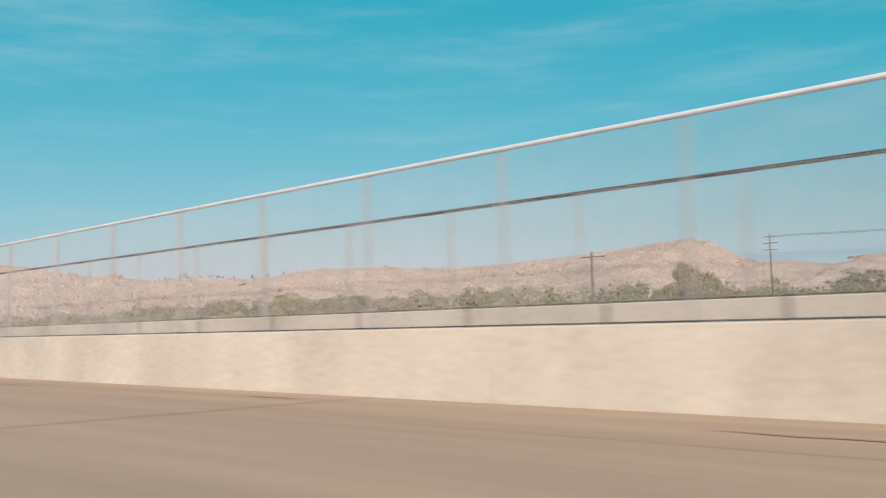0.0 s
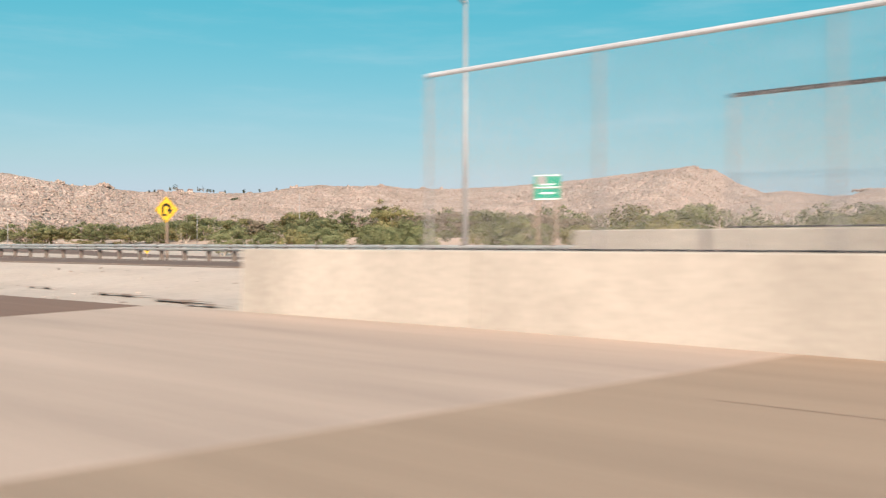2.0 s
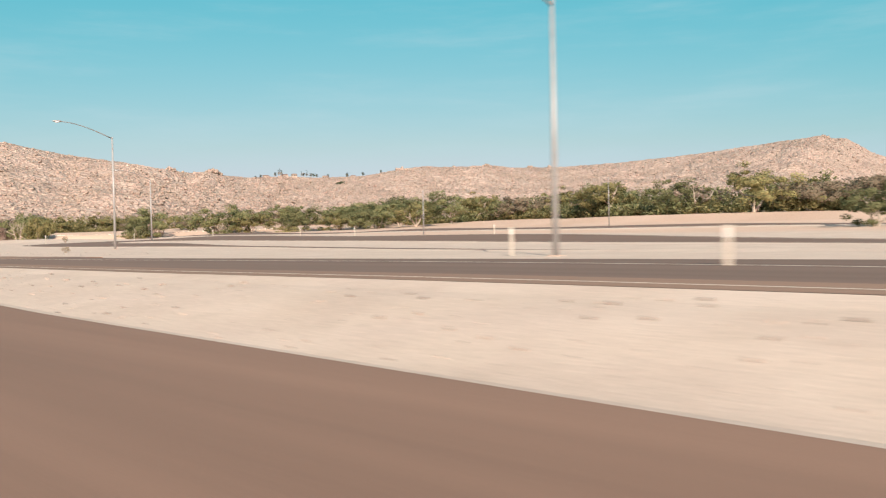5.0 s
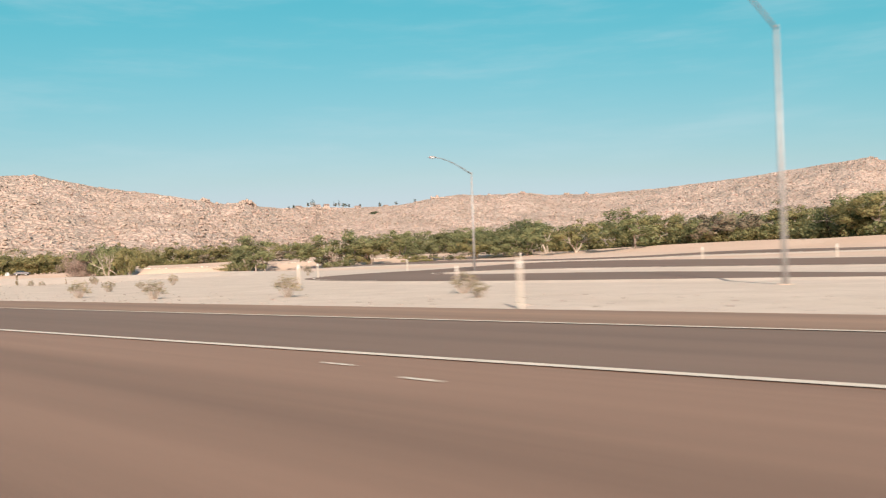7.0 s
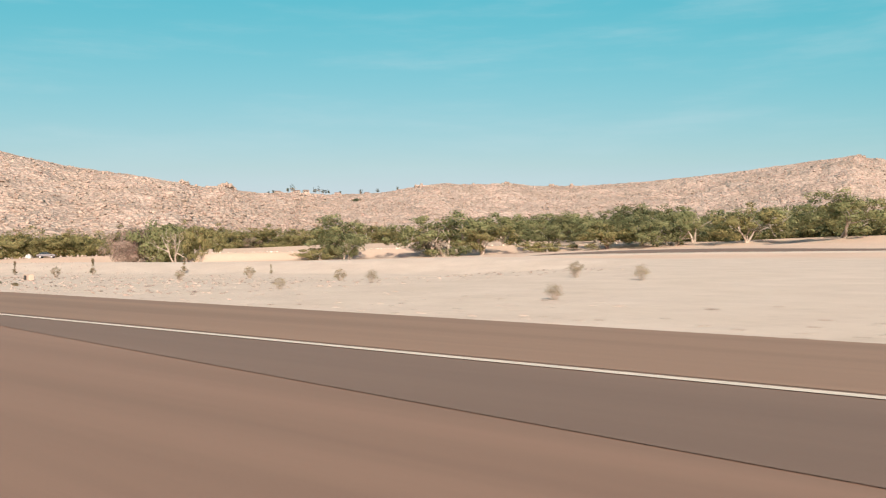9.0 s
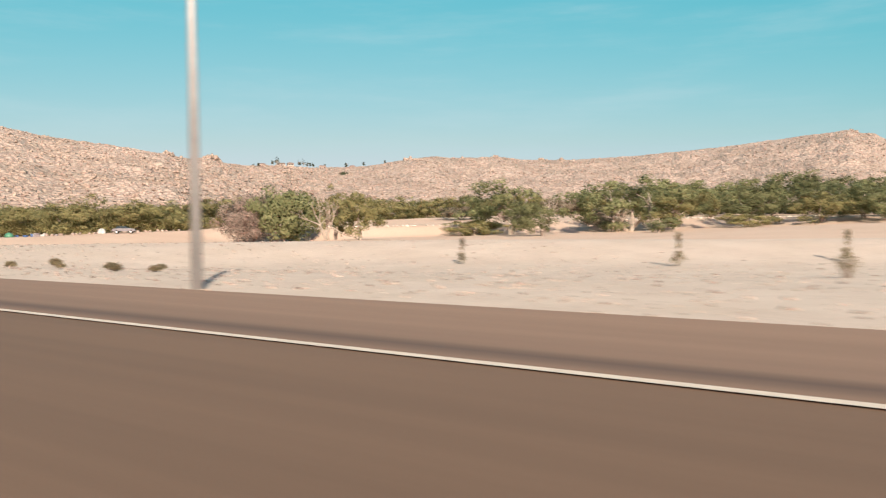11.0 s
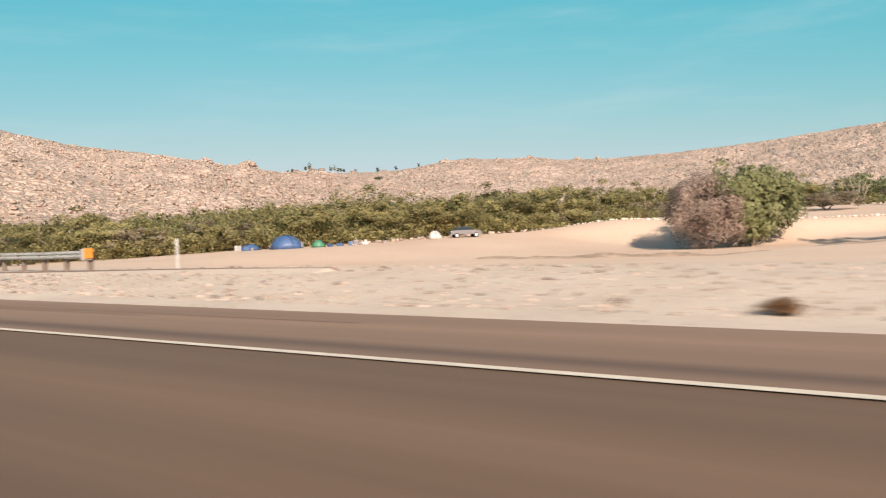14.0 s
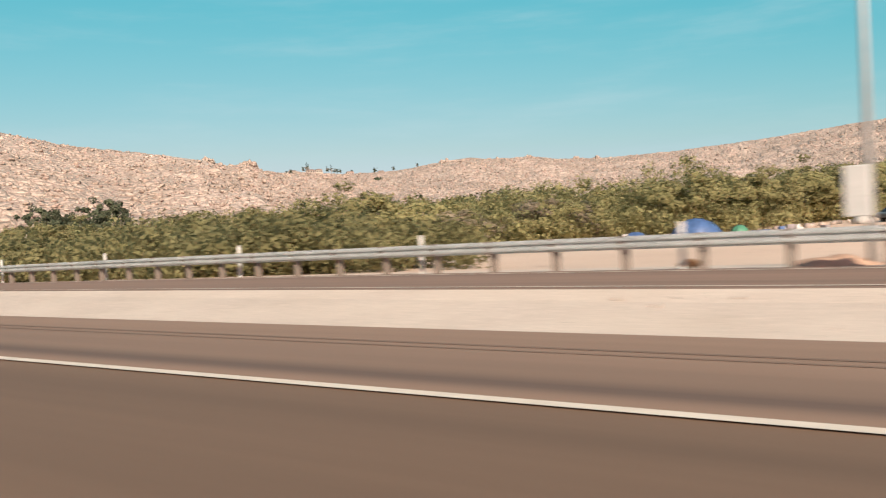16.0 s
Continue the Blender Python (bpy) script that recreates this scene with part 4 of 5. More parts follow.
def cabinet(x, y, w, d, h, label):
    owner = thing("roadside_cabinet", x, y, float(ground_z(x, y)), label=label, category="cabinet", group="roadside cabinets")
    bm = bmesh.new()
    box(bm, 0, 0, 0.12, w + 0.2, d + 0.2, 0.4, bevel=0.02)
    part("plinth", bm, SLAB, owner)
    bm = bmesh.new()
    box(bm, 0, 0, 0.32 + h / 2, w, d, h, bevel=0.04)
    part("body", bm, CABINET, owner)
    bm = bmesh.new()
    box(bm, 0, -d / 2 - 0.015, 0.32 + h / 2, w * 0.88, 0.03, h * 0.9, bevel=0.008)
    door = part("door", bm, CABINET, owner)
    bm = bmesh.new()
    box(bm, w * 0.36, -d / 2 - 0.05, 0.32 + h / 2, 0.03, 0.05, 0.14, bevel=0.005)
    part("handle", bm, DARK_RAIL, door, "dark handle")
    bm = bmesh.new()
    box(bm, 0, 0, 0.34 + h, w + 0.12, d + 0.12, 0.05, bevel=0.01)
    part("lid", bm, CABINET, owner)


cabinet(-464.8, 27.9, 0.72, 0.65, 1.5, "large pale grey roadside cabinet behind the guardrail")


# ---- delineator posts ----
def delineator(x, y, h, w, mat, label, orange=False):
    owner = thing("delineator_post", x, y, float(ground_z(x, y)) - 0.02, turn=70 if orange else 12, label=label, category="post", group="delineator posts")
    bm = bmesh.new()
    box(bm, 0, 0, h / 2, w, 0.03, h, bevel=0.008)
    part("post", bm, mat, owner)
    bm = bmesh.new()
    box(bm, 0, -0.02, h - (0.24 if orange else 0.16), w * (1.04 if orange else 0.8), 0.012, 0.42 if orange else 0.2, bevel=0.004)
    part("reflector", bm, ORANGE if orange else WHITE, owner, "orange reflector" if orange else "white reflector")


for x, y, h, w in ((-217.5, 20.0, 1.35, 0.14), (-259, 45.5, 1.25, 0.14), (-241.2, 30.5, 1.35, 0.13), (-249.2, 36.3, 1.2, 0.13), (-227.3, 28.0, 1.1, 0.11), (-264, 60, 1.1, 0.14), (-257, 68.5, 1.1, 0.14), (-239, 70.5, 1.1, 0.14), (-228, 70.5, 1.1, 0.14), (-205, 70, 1.1, 0.14),
                   (-118.1, 9.5, 1.05, 0.07), (-141.8, 23.3, 1.0, 0.18), (-152.9, 15.6, 0.9, 0.15), (-164, 22.5, 1.0, 0.14)):
    delineator(x, y, h, w, POST_PLASTIC, "off-white weathered flexible plastic delineator post at the road edge")
for x, y, o in ((-452.8, 17.4, True), (-434.0, 26.0, False), (-451.5, 26.6, False), (-459.8, 26.8, False), (-471.4, 27.1, False), (-479.3, 27.5, False), (-487.5, 27.9, False), (-496, 28.3, False), (-505, 28.8, False), (-515, 29.4, False), (-527, 30.2, False), (-435.8, 19.8, True)):
    delineator(x, y, 1.5 if o else 1.15, 0.17 if o else 0.13, POST_PLASTIC if o else CABINET, "white delineator post with an orange top" if o else "pale delineator post beside the guardrail", o)


# ---- signs ----
def flat(name, outline, z_off, mat, parent, label="", depth=0.006):
    """A flat plate facing -y, cut to an outline of (x, z) corners."""
    bm = bmesh.new()
    f = bm.faces.new([bm.verts.new((x, -z_off, z)) for x, z in outline])
    ext = bmesh.ops.extrude_face_region(bm, geom=[f])
    for v in ext["geom"]:
        if isinstance(v, bmesh.types.BMVert):
            v.co.y -= depth
    bmesh.ops.recalc_face_normals(bm, faces=bm.faces)
    return part(name, bm, mat, parent, label)


def rounded(w, h, r, n=4, turn=0.0, cz=0.0):
    out = []
    for cx, cy, a0 in ((w / 2 - r, h / 2 - r, 0), (-w / 2 + r, h / 2 - r, 90), (-w / 2 + r, -h / 2 + r, 180), (w / 2 - r, -h / 2 + r, 270)):
        for i in range(n + 1):
            a = radians(a0 + 90 * i / n)
            x, z = cx + r * math.cos(a), cy + r * math.sin(a)
            c, s = math.cos(radians(turn)), math.sin(radians(turn))
            out.append((x * c - z * s, x * s + z * c + cz))
    return out


def words(text, size, x, z, off, parent, name="lettering"):
    curve = bpy.data.curves.new(name, "FONT")
    curve.body, curve.size, curve.align_x, curve.align_y, curve.extrude = text, size, "CENTER", "CENTER", 0.002
    tmp = bpy.data.objects.new(name, curve)
    me = bpy.data.meshes.new_from_object(tmp)
    bpy.data.objects.remove(tmp)
    me.transform(pose(x, -off, z, 90, 0, 0))
    return mesh_part(name, me, SIGN_WHITE, parent)


# hairpin warning sign
s = thing("warning_sign", -97.6, 21.9, float(ground_z(-97.6, 21.9)), turn=22, label="yellow diamond warning sign with a black hairpin arrow", category="road sign")
bm = bmesh.new()
box(bm, 0, 0.06, 1.3, 0.1, 0.1, 2.8, bevel=0.01)
part("post", bm, TIMBER, s)
plate = flat("panel", rounded(0.98, 0.98, 0.06, turn=45, cz=2.62), 0.0, YELLOW, s)
flat("border", rounded(0.90, 0.90, 0.05, turn=45, cz=2.62), 0.007, BLACK, plate, depth=0.002)
flat("face", rounded(0.86, 0.86, 0.05, turn=45, cz=2.62), 0.0095, YELLOW, plate, depth=0.002)
bend = [(0.02, -0.33), (-0.21, -0.31), (-0.22, -0.02)] + [(0.22 * math.cos(radians(a)), 0.22 * math.sin(radians(a))) for a in range(180, -1, -15)] + [(0.22, -0.04)]
bm = bmesh.new()
rims = []
for i, (px, pz) in enumerate(bend):
    qx, qz = bend[min(i + 1, len(bend) - 1)]
    ox, oz = bend[max(i - 1, 0)]
    dx, dz = qx - ox, qz - oz
    w = 0.07 / math.hypot(dx, dz)
    rims.append([bm.verts.new((px - s2 * dz * w, -0.0125, pz + s2 * dx * w + 2.66)) for s2 in (-1, 1)])
for a, c in zip(rims, rims[1:]):
    bm.faces.new((a[0], a[1], c[1], c[0]))
bmesh.ops.solidify(bm, geom=bm.faces[:], thickness=0.001)
part("arrow_shaft", bm, BLACK, plate)
flat("arrow_head", [(0.02, 2.62), (0.40, 2.62), (0.21, 2.36)], 0.012, BLACK, plate, depth=0.002)

# small green guide sign on two posts
s = thing("guide_sign", -74.9, 22.4, float(ground_z(-75, 22.4)) + 0.05, turn=22, label="small green guide sign on two timber posts", category="road sign")
for px in (-0.33, 0.33):
    bm = bmesh.new()
    box(bm, px, 0.06, 1.5, 0.1, 0.1, 3.2, bevel=0.01)
    part("post", bm, TIMBER, s)
plate = flat("panel", rounded(0.95, 0.48, 0.04, cz=3.06), 0.0, GREEN, s)
plate2 = flat("lower_panel", rounded(0.95, 0.40, 0.04, cz=2.60), 0.0, GREEN, s)
for z, w, x in ((2.95, 0.5, 0.1),):
    flat("text_bar", rounded(w, 0.05, 0.01, cz=z, n=1), 0.008, SIGN_WHITE, plate, depth=0.002)
flat("text_bar", rounded(0.5, 0.06, 0.01, cz=2.64, n=1), 0.008, SIGN_WHITE, plate2, depth=0.002)

flat("pictogram", [(x - 0.2, z) for x, z in rounded(0.36, 0.28, 0.03, cz=3.1, n=2)], 0.008, FENCE_POST, plate, "pale grey pictogram", depth=0.002)
for z in (3.27, 2.85, 2.43):
    flat("border", rounded(0.9, 0.04, 0.01, cz=z, n=1), 0.0095, SIGN_WHITE, plate, depth=0.002)

# exit sign in the gore
s = thing("exit_sign", -143.2, 14.3, float(ground_z(-142.95, 14.35)) + 0.42, turn=32, label="green exit sign with white letters on a timber post", category="road sign")
bm = bmesh.new()
box(bm, 0, 0.07, 0.6, 0.14, 0.12, 3.0, bevel=0.01)
part("post", bm, TIMBER, s)
plate = flat("panel", rounded(1.08, 1.42, 0.08, cz=2.42), 0.0, GREEN, s)
flat("border", rounded(1.04, 1.38, 0.07, cz=2.42), 0.007, SIGN_WHITE, plate, depth=0.002)
flat("face", rounded(0.98, 1.32, 0.06, cz=2.42), 0.0095, GREEN, plate, depth=0.002)
words("EXIT", 0.36, 0, 2.84, 0.014, plate)
words("153B", 0.36, 0, 2.44, 0.014, plate)
flat("arrow", [(-0.12, 1.86), (-0.02, 1.86), (0.10, 2.04), (0.16, 1.98), (0.2, 2.2), (-0.04, 2.14), (0.02, 2.1), (-0.06, 2.0)], 0.0125, SIGN_WHITE, plate, depth=0.002)

s.scale = (0.78, 0.78, 0.78)

# far small signs
for nm, x, y, c, mat, tags in (("marker_sign", -128, 40.0, 0.75, YELLOW, "small yellow diamond marker sign below the ramp"),):
    s = thing(nm, x, y, float(ground_z(x, y)), turn=20, label=tags, category="road sign")
    bm = bmesh.new()
    box(bm, 0, 0.05, c / 2, 0.07, 0.07, c, bevel=0.01)
    part("post", bm, TIMBER, s)
    plate = flat("panel", rounded(0.42, 0.42, 0.03, turn=45, cz=c), 0.0, mat, s)
    flat("text_bar", rounded(0.22, 0.08, 0.01, cz=c, n=1), 0.008, BLACK, plate, depth=0.002)
s = thing("notice_sign", -520, 31.5, float(ground_z(-520, 31.5)), turn=25, label="small white notice board on a post", category="road sign")
bm = bmesh.new()
box(bm, 0, 0.05, 0.7, 0.08, 0.08, 1.5, bevel=0.01)
part("post", bm, TIMBER, s)
flat("panel", rounded(1.2, 0.8, 0.04, cz=1.35), 0.0, SIGN_WHITE, s)
flat("text_bar", rounded(0.8, 0.1, 0.01, cz=1.4, n=1), 0.008, DARK_RAIL, s, depth=0.002)


# ---- utility poles and their cables ----
def utility_pole(x, y, h):
    owner = thing("utility_pole", x, y, 0.2, turn=8, label="weathered wooden utility pole with crossarms", category="utility pole", group="utility poles")
    bm = bmesh.new()
    rod(bm, (0, 0, -0.6), (0, 0, h), 0.2, 0.12, 12)
    part("pole", bm, POLE_TIMBER, owner, smooth=True)
    for i, z in enumerate((h - 0.5, h - 1.7, h - 2.9)[: 3 if h > 9 else 1]):
        bm = bmesh.new()
        box(bm, 0, 0.16, z, 2.6, 0.12, 0.15, bevel=0.01)
        armo = part("crossarm", bm, POLE_TIMBER, owner)
        for k in (-1.1, -0.45, 0.45, 1.1):
            bm = bmesh.new()
            rod(bm, (k, 0.16, z + 0.07), (k, 0.16, z + 0.28), 0.05, 0.035, 8)
            part("insulator", bm, WHITE, armo, "pale insulator")


utility_pole(-46, 70, 7.6)
for y, z in ((154, 15.0), (156.5, 15.4)):
    cu = bmesh.new()
    pts = [Vector((300 - 90 * i / 6.0, y, z + 0.8 * (((i % 6) / 3 - 1) ** 2 - 1))) for i in range(25)]
    for a, c in zip(pts, pts[1:]):
        rod(cu, a, c, 0.035, seg=5)
    o = part("overhead_cable", cu, DARK_RAIL)
    tagged(o, "dark overhead power cable strung above the riverbed", "cable")
for i in range(5):
    utility_pole(300 - 90 * i, 155, 15.4)


# ---- vegetation ----
def leaf_mesh(name, centers, radii, per, size, rng, droop=0.0):
    """Small three-cornered leaves in clumps round the given centres."""
    c = np.repeat(np.asarray(centers), per, 0)
    r = np.repeat(np.asarray(radii), per)
    d = rng.normal(size=c.shape)
    d /= np.linalg.norm(d, axis=1)[:, None]
    p = c + d * (r * rng.uniform(0.25, 1.0, len(r)) ** 0.6)[:, None] * np.array([1, 1, 0.8])
    # the leaves of a clump lie roughly like shingles on a rounded mass
    mid = np.mean(centers, 0) - np.array([0, 0, 1.0])
    out = (p - mid) / np.linalg.norm(p - mid, axis=1)[:, None] if len(centers) < 400 else np.array([0, 0, 1.0])
    outward = np.where((d * out).sum(1) < 0, -1.0, 1.0)[:, None]
    soft = d * outward * 0.8 + out * 0.5 + rng.normal(size=p.shape) * 0.15
    soft /= np.linalg.norm(soft, axis=1)[:, None]
    lie = soft + rng.normal(size=p.shape) * 0.32
    a = np.cross(lie, rng.normal(size=p.shape))
    a /= np.linalg.norm(a, axis=1)[:, None]
    b = np.cross(lie, a)
    b /= np.linalg.norm(b, axis=1)[:, None]
    s = size * rng.uniform(0.6, 1.4, len(r))[:, None]
    a[:, 2] -= droop
    v = np.stack([p - a * s * 0.7, p + b * s * 0.55 + a * s * 0.35, p - b * s * 0.45 + a * s * 0.6], 1)
    n = len(p)
    facing = np.einsum("ij,ij->i", np.cross(v[:, 1] - v[:, 0], v[:, 2] - v[:, 0]), soft) < 0
    v[facing] = v[facing][:, ::-1]
    me = bpy.data.meshes.new(name)
    me.vertices.add(n * 3)
    me.vertices.foreach_set("co", v.ravel())
    me.loops.add(n * 3)
    me.loops.foreach_set("vertex_index", np.arange(n * 3, dtype=np.int32))
    me.polygons.add(n)
    me.polygons.foreach_set("loop_start", np.arange(0, n * 3, 3, dtype=np.int32))
    me.update(calc_edges=True)
    me.polygons.foreach_set("use_smooth", np.ones(n, bool))
    me.normals_split_custom_set_from_vertices(np.repeat(soft, 3, 0).tolist())
    return me


def limb(bm, a, way, length, r, rng, depth, tips):
    """A tapered limb that bends and forks."""
    p, w = Vector(a), Vector(way).normalized()
    for k in range(3):
        q = p + w * length / 3
        rod(bm, p, q, r * (1 - 0.18 * k), r * (1 - 0.18 * (k + 1)), 6 if depth > 1 else 4)
        p = q
        w = (w + Vector(rng.normal(size=3) * 0.16)).normalized()
    tips.append(tuple(p))
    if depth > 0:
        for _ in range(3 if depth > 1 else 2):
            side_way = (w + Vector(rng.normal(size=3) * 0.55) + Vector((0, 0, 0.1))).normalized()
            limb(bm, p, side_way, length * rng.uniform(0.55, 0.8), r * 0.5, rng, depth - 1, tips)


def tree(seed, h, w, leaf, label, leaf_size=0.25, clumps=46, per=110, low=0.18, dry=None, bare=False, name="tree"):
    rng = np.random.default_rng(seed)
    owner = thing(name, 0, -400, -60, label=label, category="tree", group="riverside trees")
    bm = bmesh.new()
    tips = []
    for k in range(int(rng.integers(1, 4))):
        lean = Vector((rng.normal() * 0.3, rng.normal() * 0.3, 1))
        limb(bm, (rng.normal() * 0.25, rng.normal() * 0.25, -0.3), lean, h * 0.36, 0.13 + h * 0.014, rng, 3 if bare else 2, tips)
    part("trunk", bm, BARK, owner)
    if not bare:
        centers, radii = [], []
        lobes = [(rng.normal() * w * 0.20, rng.normal() * w * 0.20, h * rng.uniform(0.36, 0.70), rng.uniform(0.55, 0.9)) for _ in range(6)]
        for i in range(clumps):
            lx, ly, lz, ls = lobes[i % 6]
            d = rng.normal(size=3)
            d /= np.linalg.norm(d)
            rr = rng.uniform(0.35, 1.0) ** 0.5
            x, y = lx + d[0] * rr * w * 0.36 * ls, ly + d[1] * rr * w * 0.36 * ls
            z = min(max(lz + d[2] * rr * h * 0.46 * ls, h * low), h * 0.97)
            centers.append((x, y, z))
            radii.append(rng.uniform(0.55, 1.05) * w * 0.105)
        centers, radii = np.array(centers), np.array(radii)
        if dry:
            turn = centers @ np.array([dry[0], dry[1], -0.55]) - h * dry[2]
            pick = turn > 0
            mesh_part("dry_crown", leaf_mesh("dry_crown", centers[pick], radii[pick], per * 2, leaf_size * 0.5, rng, 0.3), LEAF_DRY, owner, "brown withered foliage")
            centers, radii = centers[~pick], radii[~pick]
        mesh_part("crown", leaf_mesh("crown", centers, radii, per, leaf_size, rng), leaf, owner)
    return owner


def plant(ob, x, y, scale, turn, sink=0.05, z=None):
    c = copy_thing(ob, pose(x, y, (float(ground_z(x, y)) if z is None else z) - sink, 0, 0, turn))
    c.scale = scale
    return c


def discard(obs):
    for o in obs:
        for k in (*o.children_recursive, o):
            bpy.data.objects.remove(k)


GREEN_TREE = "broad green riverside tree on sandy ground"
KINDS = [tree(1, 9.5, 13, LEAF, GREEN_TREE, clumps=60, low=0.07), tree(2, 9.5, 12, LEAF, GREEN_TREE, clumps=60, low=0.10), tree(3, 9, 14, LEAF, GREEN_TREE, clumps=64, low=0.04),
         tree(4, 9, 13, LEAF_YELLOW, "olive-green riverside tree with thin foliage", clumps=60, low=0.04), tree(5, 9.5, 12, LEAF_YELLOW, "olive-green riverside tree with thin foliage", clumps=60, low=0.05),
         tree(6, 6.5, 12, LEAF_DUSTY, "low spreading dusty brown riverside thicket", clumps=60, low=0.03), tree(7, 7, 13, LEAF_YELLOW, "low olive riverside thicket", clumps=64, low=0.03)]
BARE = tree(8, 8.0, 8, LEAF, "bare grey-brown tree without leaves", bare=True)
SPARSE = tree(9, 7.5, 8, LEAF_DRY, "half-withered brown riverside tree", clumps=26, per=26)
CONIFER = tree(10, 15, 10, LEAF_PINE, "tall dark evergreen above the thicket", clumps=200, per=90, low=0.12, leaf_size=0.32)

rng = np.random.default_rng(11)
# the near edge of the riverside wood, from east to west
FRONT = [(330, 205), (120, 190), (-60, 178), (-150, 172), (-200, 172), (-260, 176), (-310, 190), (-345, 205), (-375, 226), (-410, 242), (-445, 243), (-470, 228), (-480, 192), (-481, 150), (-483, 122),
         (-487, 104), (-495, 86), (-508, 72), (-535, 64), (-575, 62), (-620, 66), (-690, 84), (-780, 120), (-900, 180)]
fr = np.array(FRONT, float)
fd = np.r_[0, np.cumsum(np.linalg.norm(np.diff(fr, axis=0), axis=1))]
fn = sides(fr)
if fn[0][1] < 0:
    fn = -fn
BELT_GREEN, BELT_OLIVE, BELT_NEAR, NEAR_BRUSH = [], [], [], []
s = 4.0
while s < fd[-1]:
    p = np.array([np.interp(s, fd, fr[:, i]) for i in range(2)])
    q = np.array([np.interp(s, fd, fn[:, i]) for i in range(2)])
    q /= np.linalg.norm(q)
    thick = p[0] < -455
    for row in range(4 if p[0] > -700 else 2):
        back = row * (13 if thick else 17) + rng.uniform(0, 8)
        x, y = p + q * back + rng.normal(size=2) * 2.5
        if row:
            for _ in range(2):
                (BELT_NEAR if thick and p[0] > -640 and row < 3 else BELT_OLIVE if thick or rng.uniform() < 0.3 else BELT_GREEN).append((x + rng.normal() * 4, y + rng.normal() * 4, rng.uniform(5.5, 9.0) * ((1.0 if x > -505 else 0.80) if thick else 0.6 if x > -90 else 1.0)))
            continue
        if thick:
            ob = KINDS[int(rng.choice([3, 5, 6, 6, 4]))]
            k = rng.uniform(0.85, 1.1) * (0.78 if row == 0 else 1.0) * (1.12 if x > -505 else 0.94)
        else:
            ob = KINDS[int(rng.choice([0, 1, 2, 5, 3, 5, 0, 4]))]
            k = rng.uniform(0.82, 1.14) * (0.70 if x > -115 else 1.0)
            if row == 0 and rng.uniform() < 0.14:
                ob = SPARSE if rng.uniform() < 0.6 else BARE
        plant(ob, x, y, (k * rng.uniform(1.25, 1.75), k * rng.uniform(1.25, 1.75), k), rng.uniform(0, 360))
    s += rng.uniform(6.5, 9.0) if thick else rng.uniform(10.0, 14.5)



# the depth of the wood behind its first row, and the low growth along its foot
def wood(name, belt, mat, label, rng, per=15, leaf=0.5):
    centers, radii = [], []
    for x, y, h in belt:
        base = float(ground_z(x, y))
        for _ in range(40):
            a, r = rng.uniform(0, 6.28), 5.2 * rng.uniform(0, 1) ** 0.6
            z = rng.uniform(0.06, 1.0) ** 0.8 * h * math.sqrt(max(0.05, 1 - (r / 6.4) ** 2))
            centers.append((x + math.cos(a) * r, y + math.sin(a) * r, base + z))
            radii.append(rng.uniform(0.8, 1.5))
    ob = mesh_part(name, leaf_mesh(name, centers, radii, per, leaf, rng), mat)
    tagged(ob, label, "thicket", kind="stuff")


for i in range(int(fd[-1] / 3.2)):
    p = np.array([np.interp(i * 3.2, fd, fr[:, k]) for k in range(2)])
    q = np.array([np.interp(i * 3.2, fd, fn[:, k]) for k in range(2)])
    x, y = p + q * rng.uniform(1, 7)
    (BELT_NEAR if -640 < x < -455 else BELT_OLIVE if rng.uniform() < 0.4 else BELT_GREEN).append((x, y, rng.uniform(1.6, 3.6)))
for _ in range(80):
    BELT_GREEN.append((rng.uniform(-490, -330), rng.uniform(246, 268), rng.uniform(6.0, 9.0)))
for _ in range(90):
    x = rng.uniform(-620, -489)
    NEAR_BRUSH.append((x, float(np.interp(x, [-640, -540, -500, -489], [35.6, 30.5, 28.1, 27.6])) + rng.uniform(5, 20), rng.uniform(1.6, 3.4)))
wood("green_wood", BELT_GREEN, LEAF, "dense green riverside wood", rng)
wood("olive_wood", BELT_NEAR, LEAF_YELLOW, "soft olive riverside thicket beside the sand", rng, 44, 0.27)
wood("olive_wood", BELT_OLIVE, LEAF_YELLOW, "dense olive riverside thicket", rng)
wood("roadside_thicket", NEAR_BRUSH, LEAF_YELLOW, "low olive thicket behind the guardrail", rng, 70, 0.22)

# low thicket below the ramp
for _ in range(40):
    x, y = rng.uniform(-152, -72), rng.uniform(50, 108)
    if np.min(np.linalg.norm(LOOP - np.array([x, y]), axis=1)) > 9 and y < float(at(x, FAR_ROAD)) - 5:
        k = rng.uniform(0.32, 0.5)
        plant(KINDS[int(rng.choice([2, 6, 0, 3]))], x, y, (k, k, k), rng.uniform(0, 360))
# trees that stand alone on the sand
FAR_TREES = [(1, -432, 216, 0.8, 10), (2, -418, 222, 0.9, 70), (0, -404, 224, 0.85, 120), (2, -388, 214, 0.9, 200), (1, -372, 208, 0.95, 260),
           (0, -352, 196, 0.9, 300), (5, -440, 210, 0.8, 33), (3, -425, 208, 0.75, 90), (4, -336, 188, 0.9, 210), (0, -314, 180, 0.95, 20), (1, -396.5, 184, 0.95, 44), (2, -353, 187, 0.9, 160)]
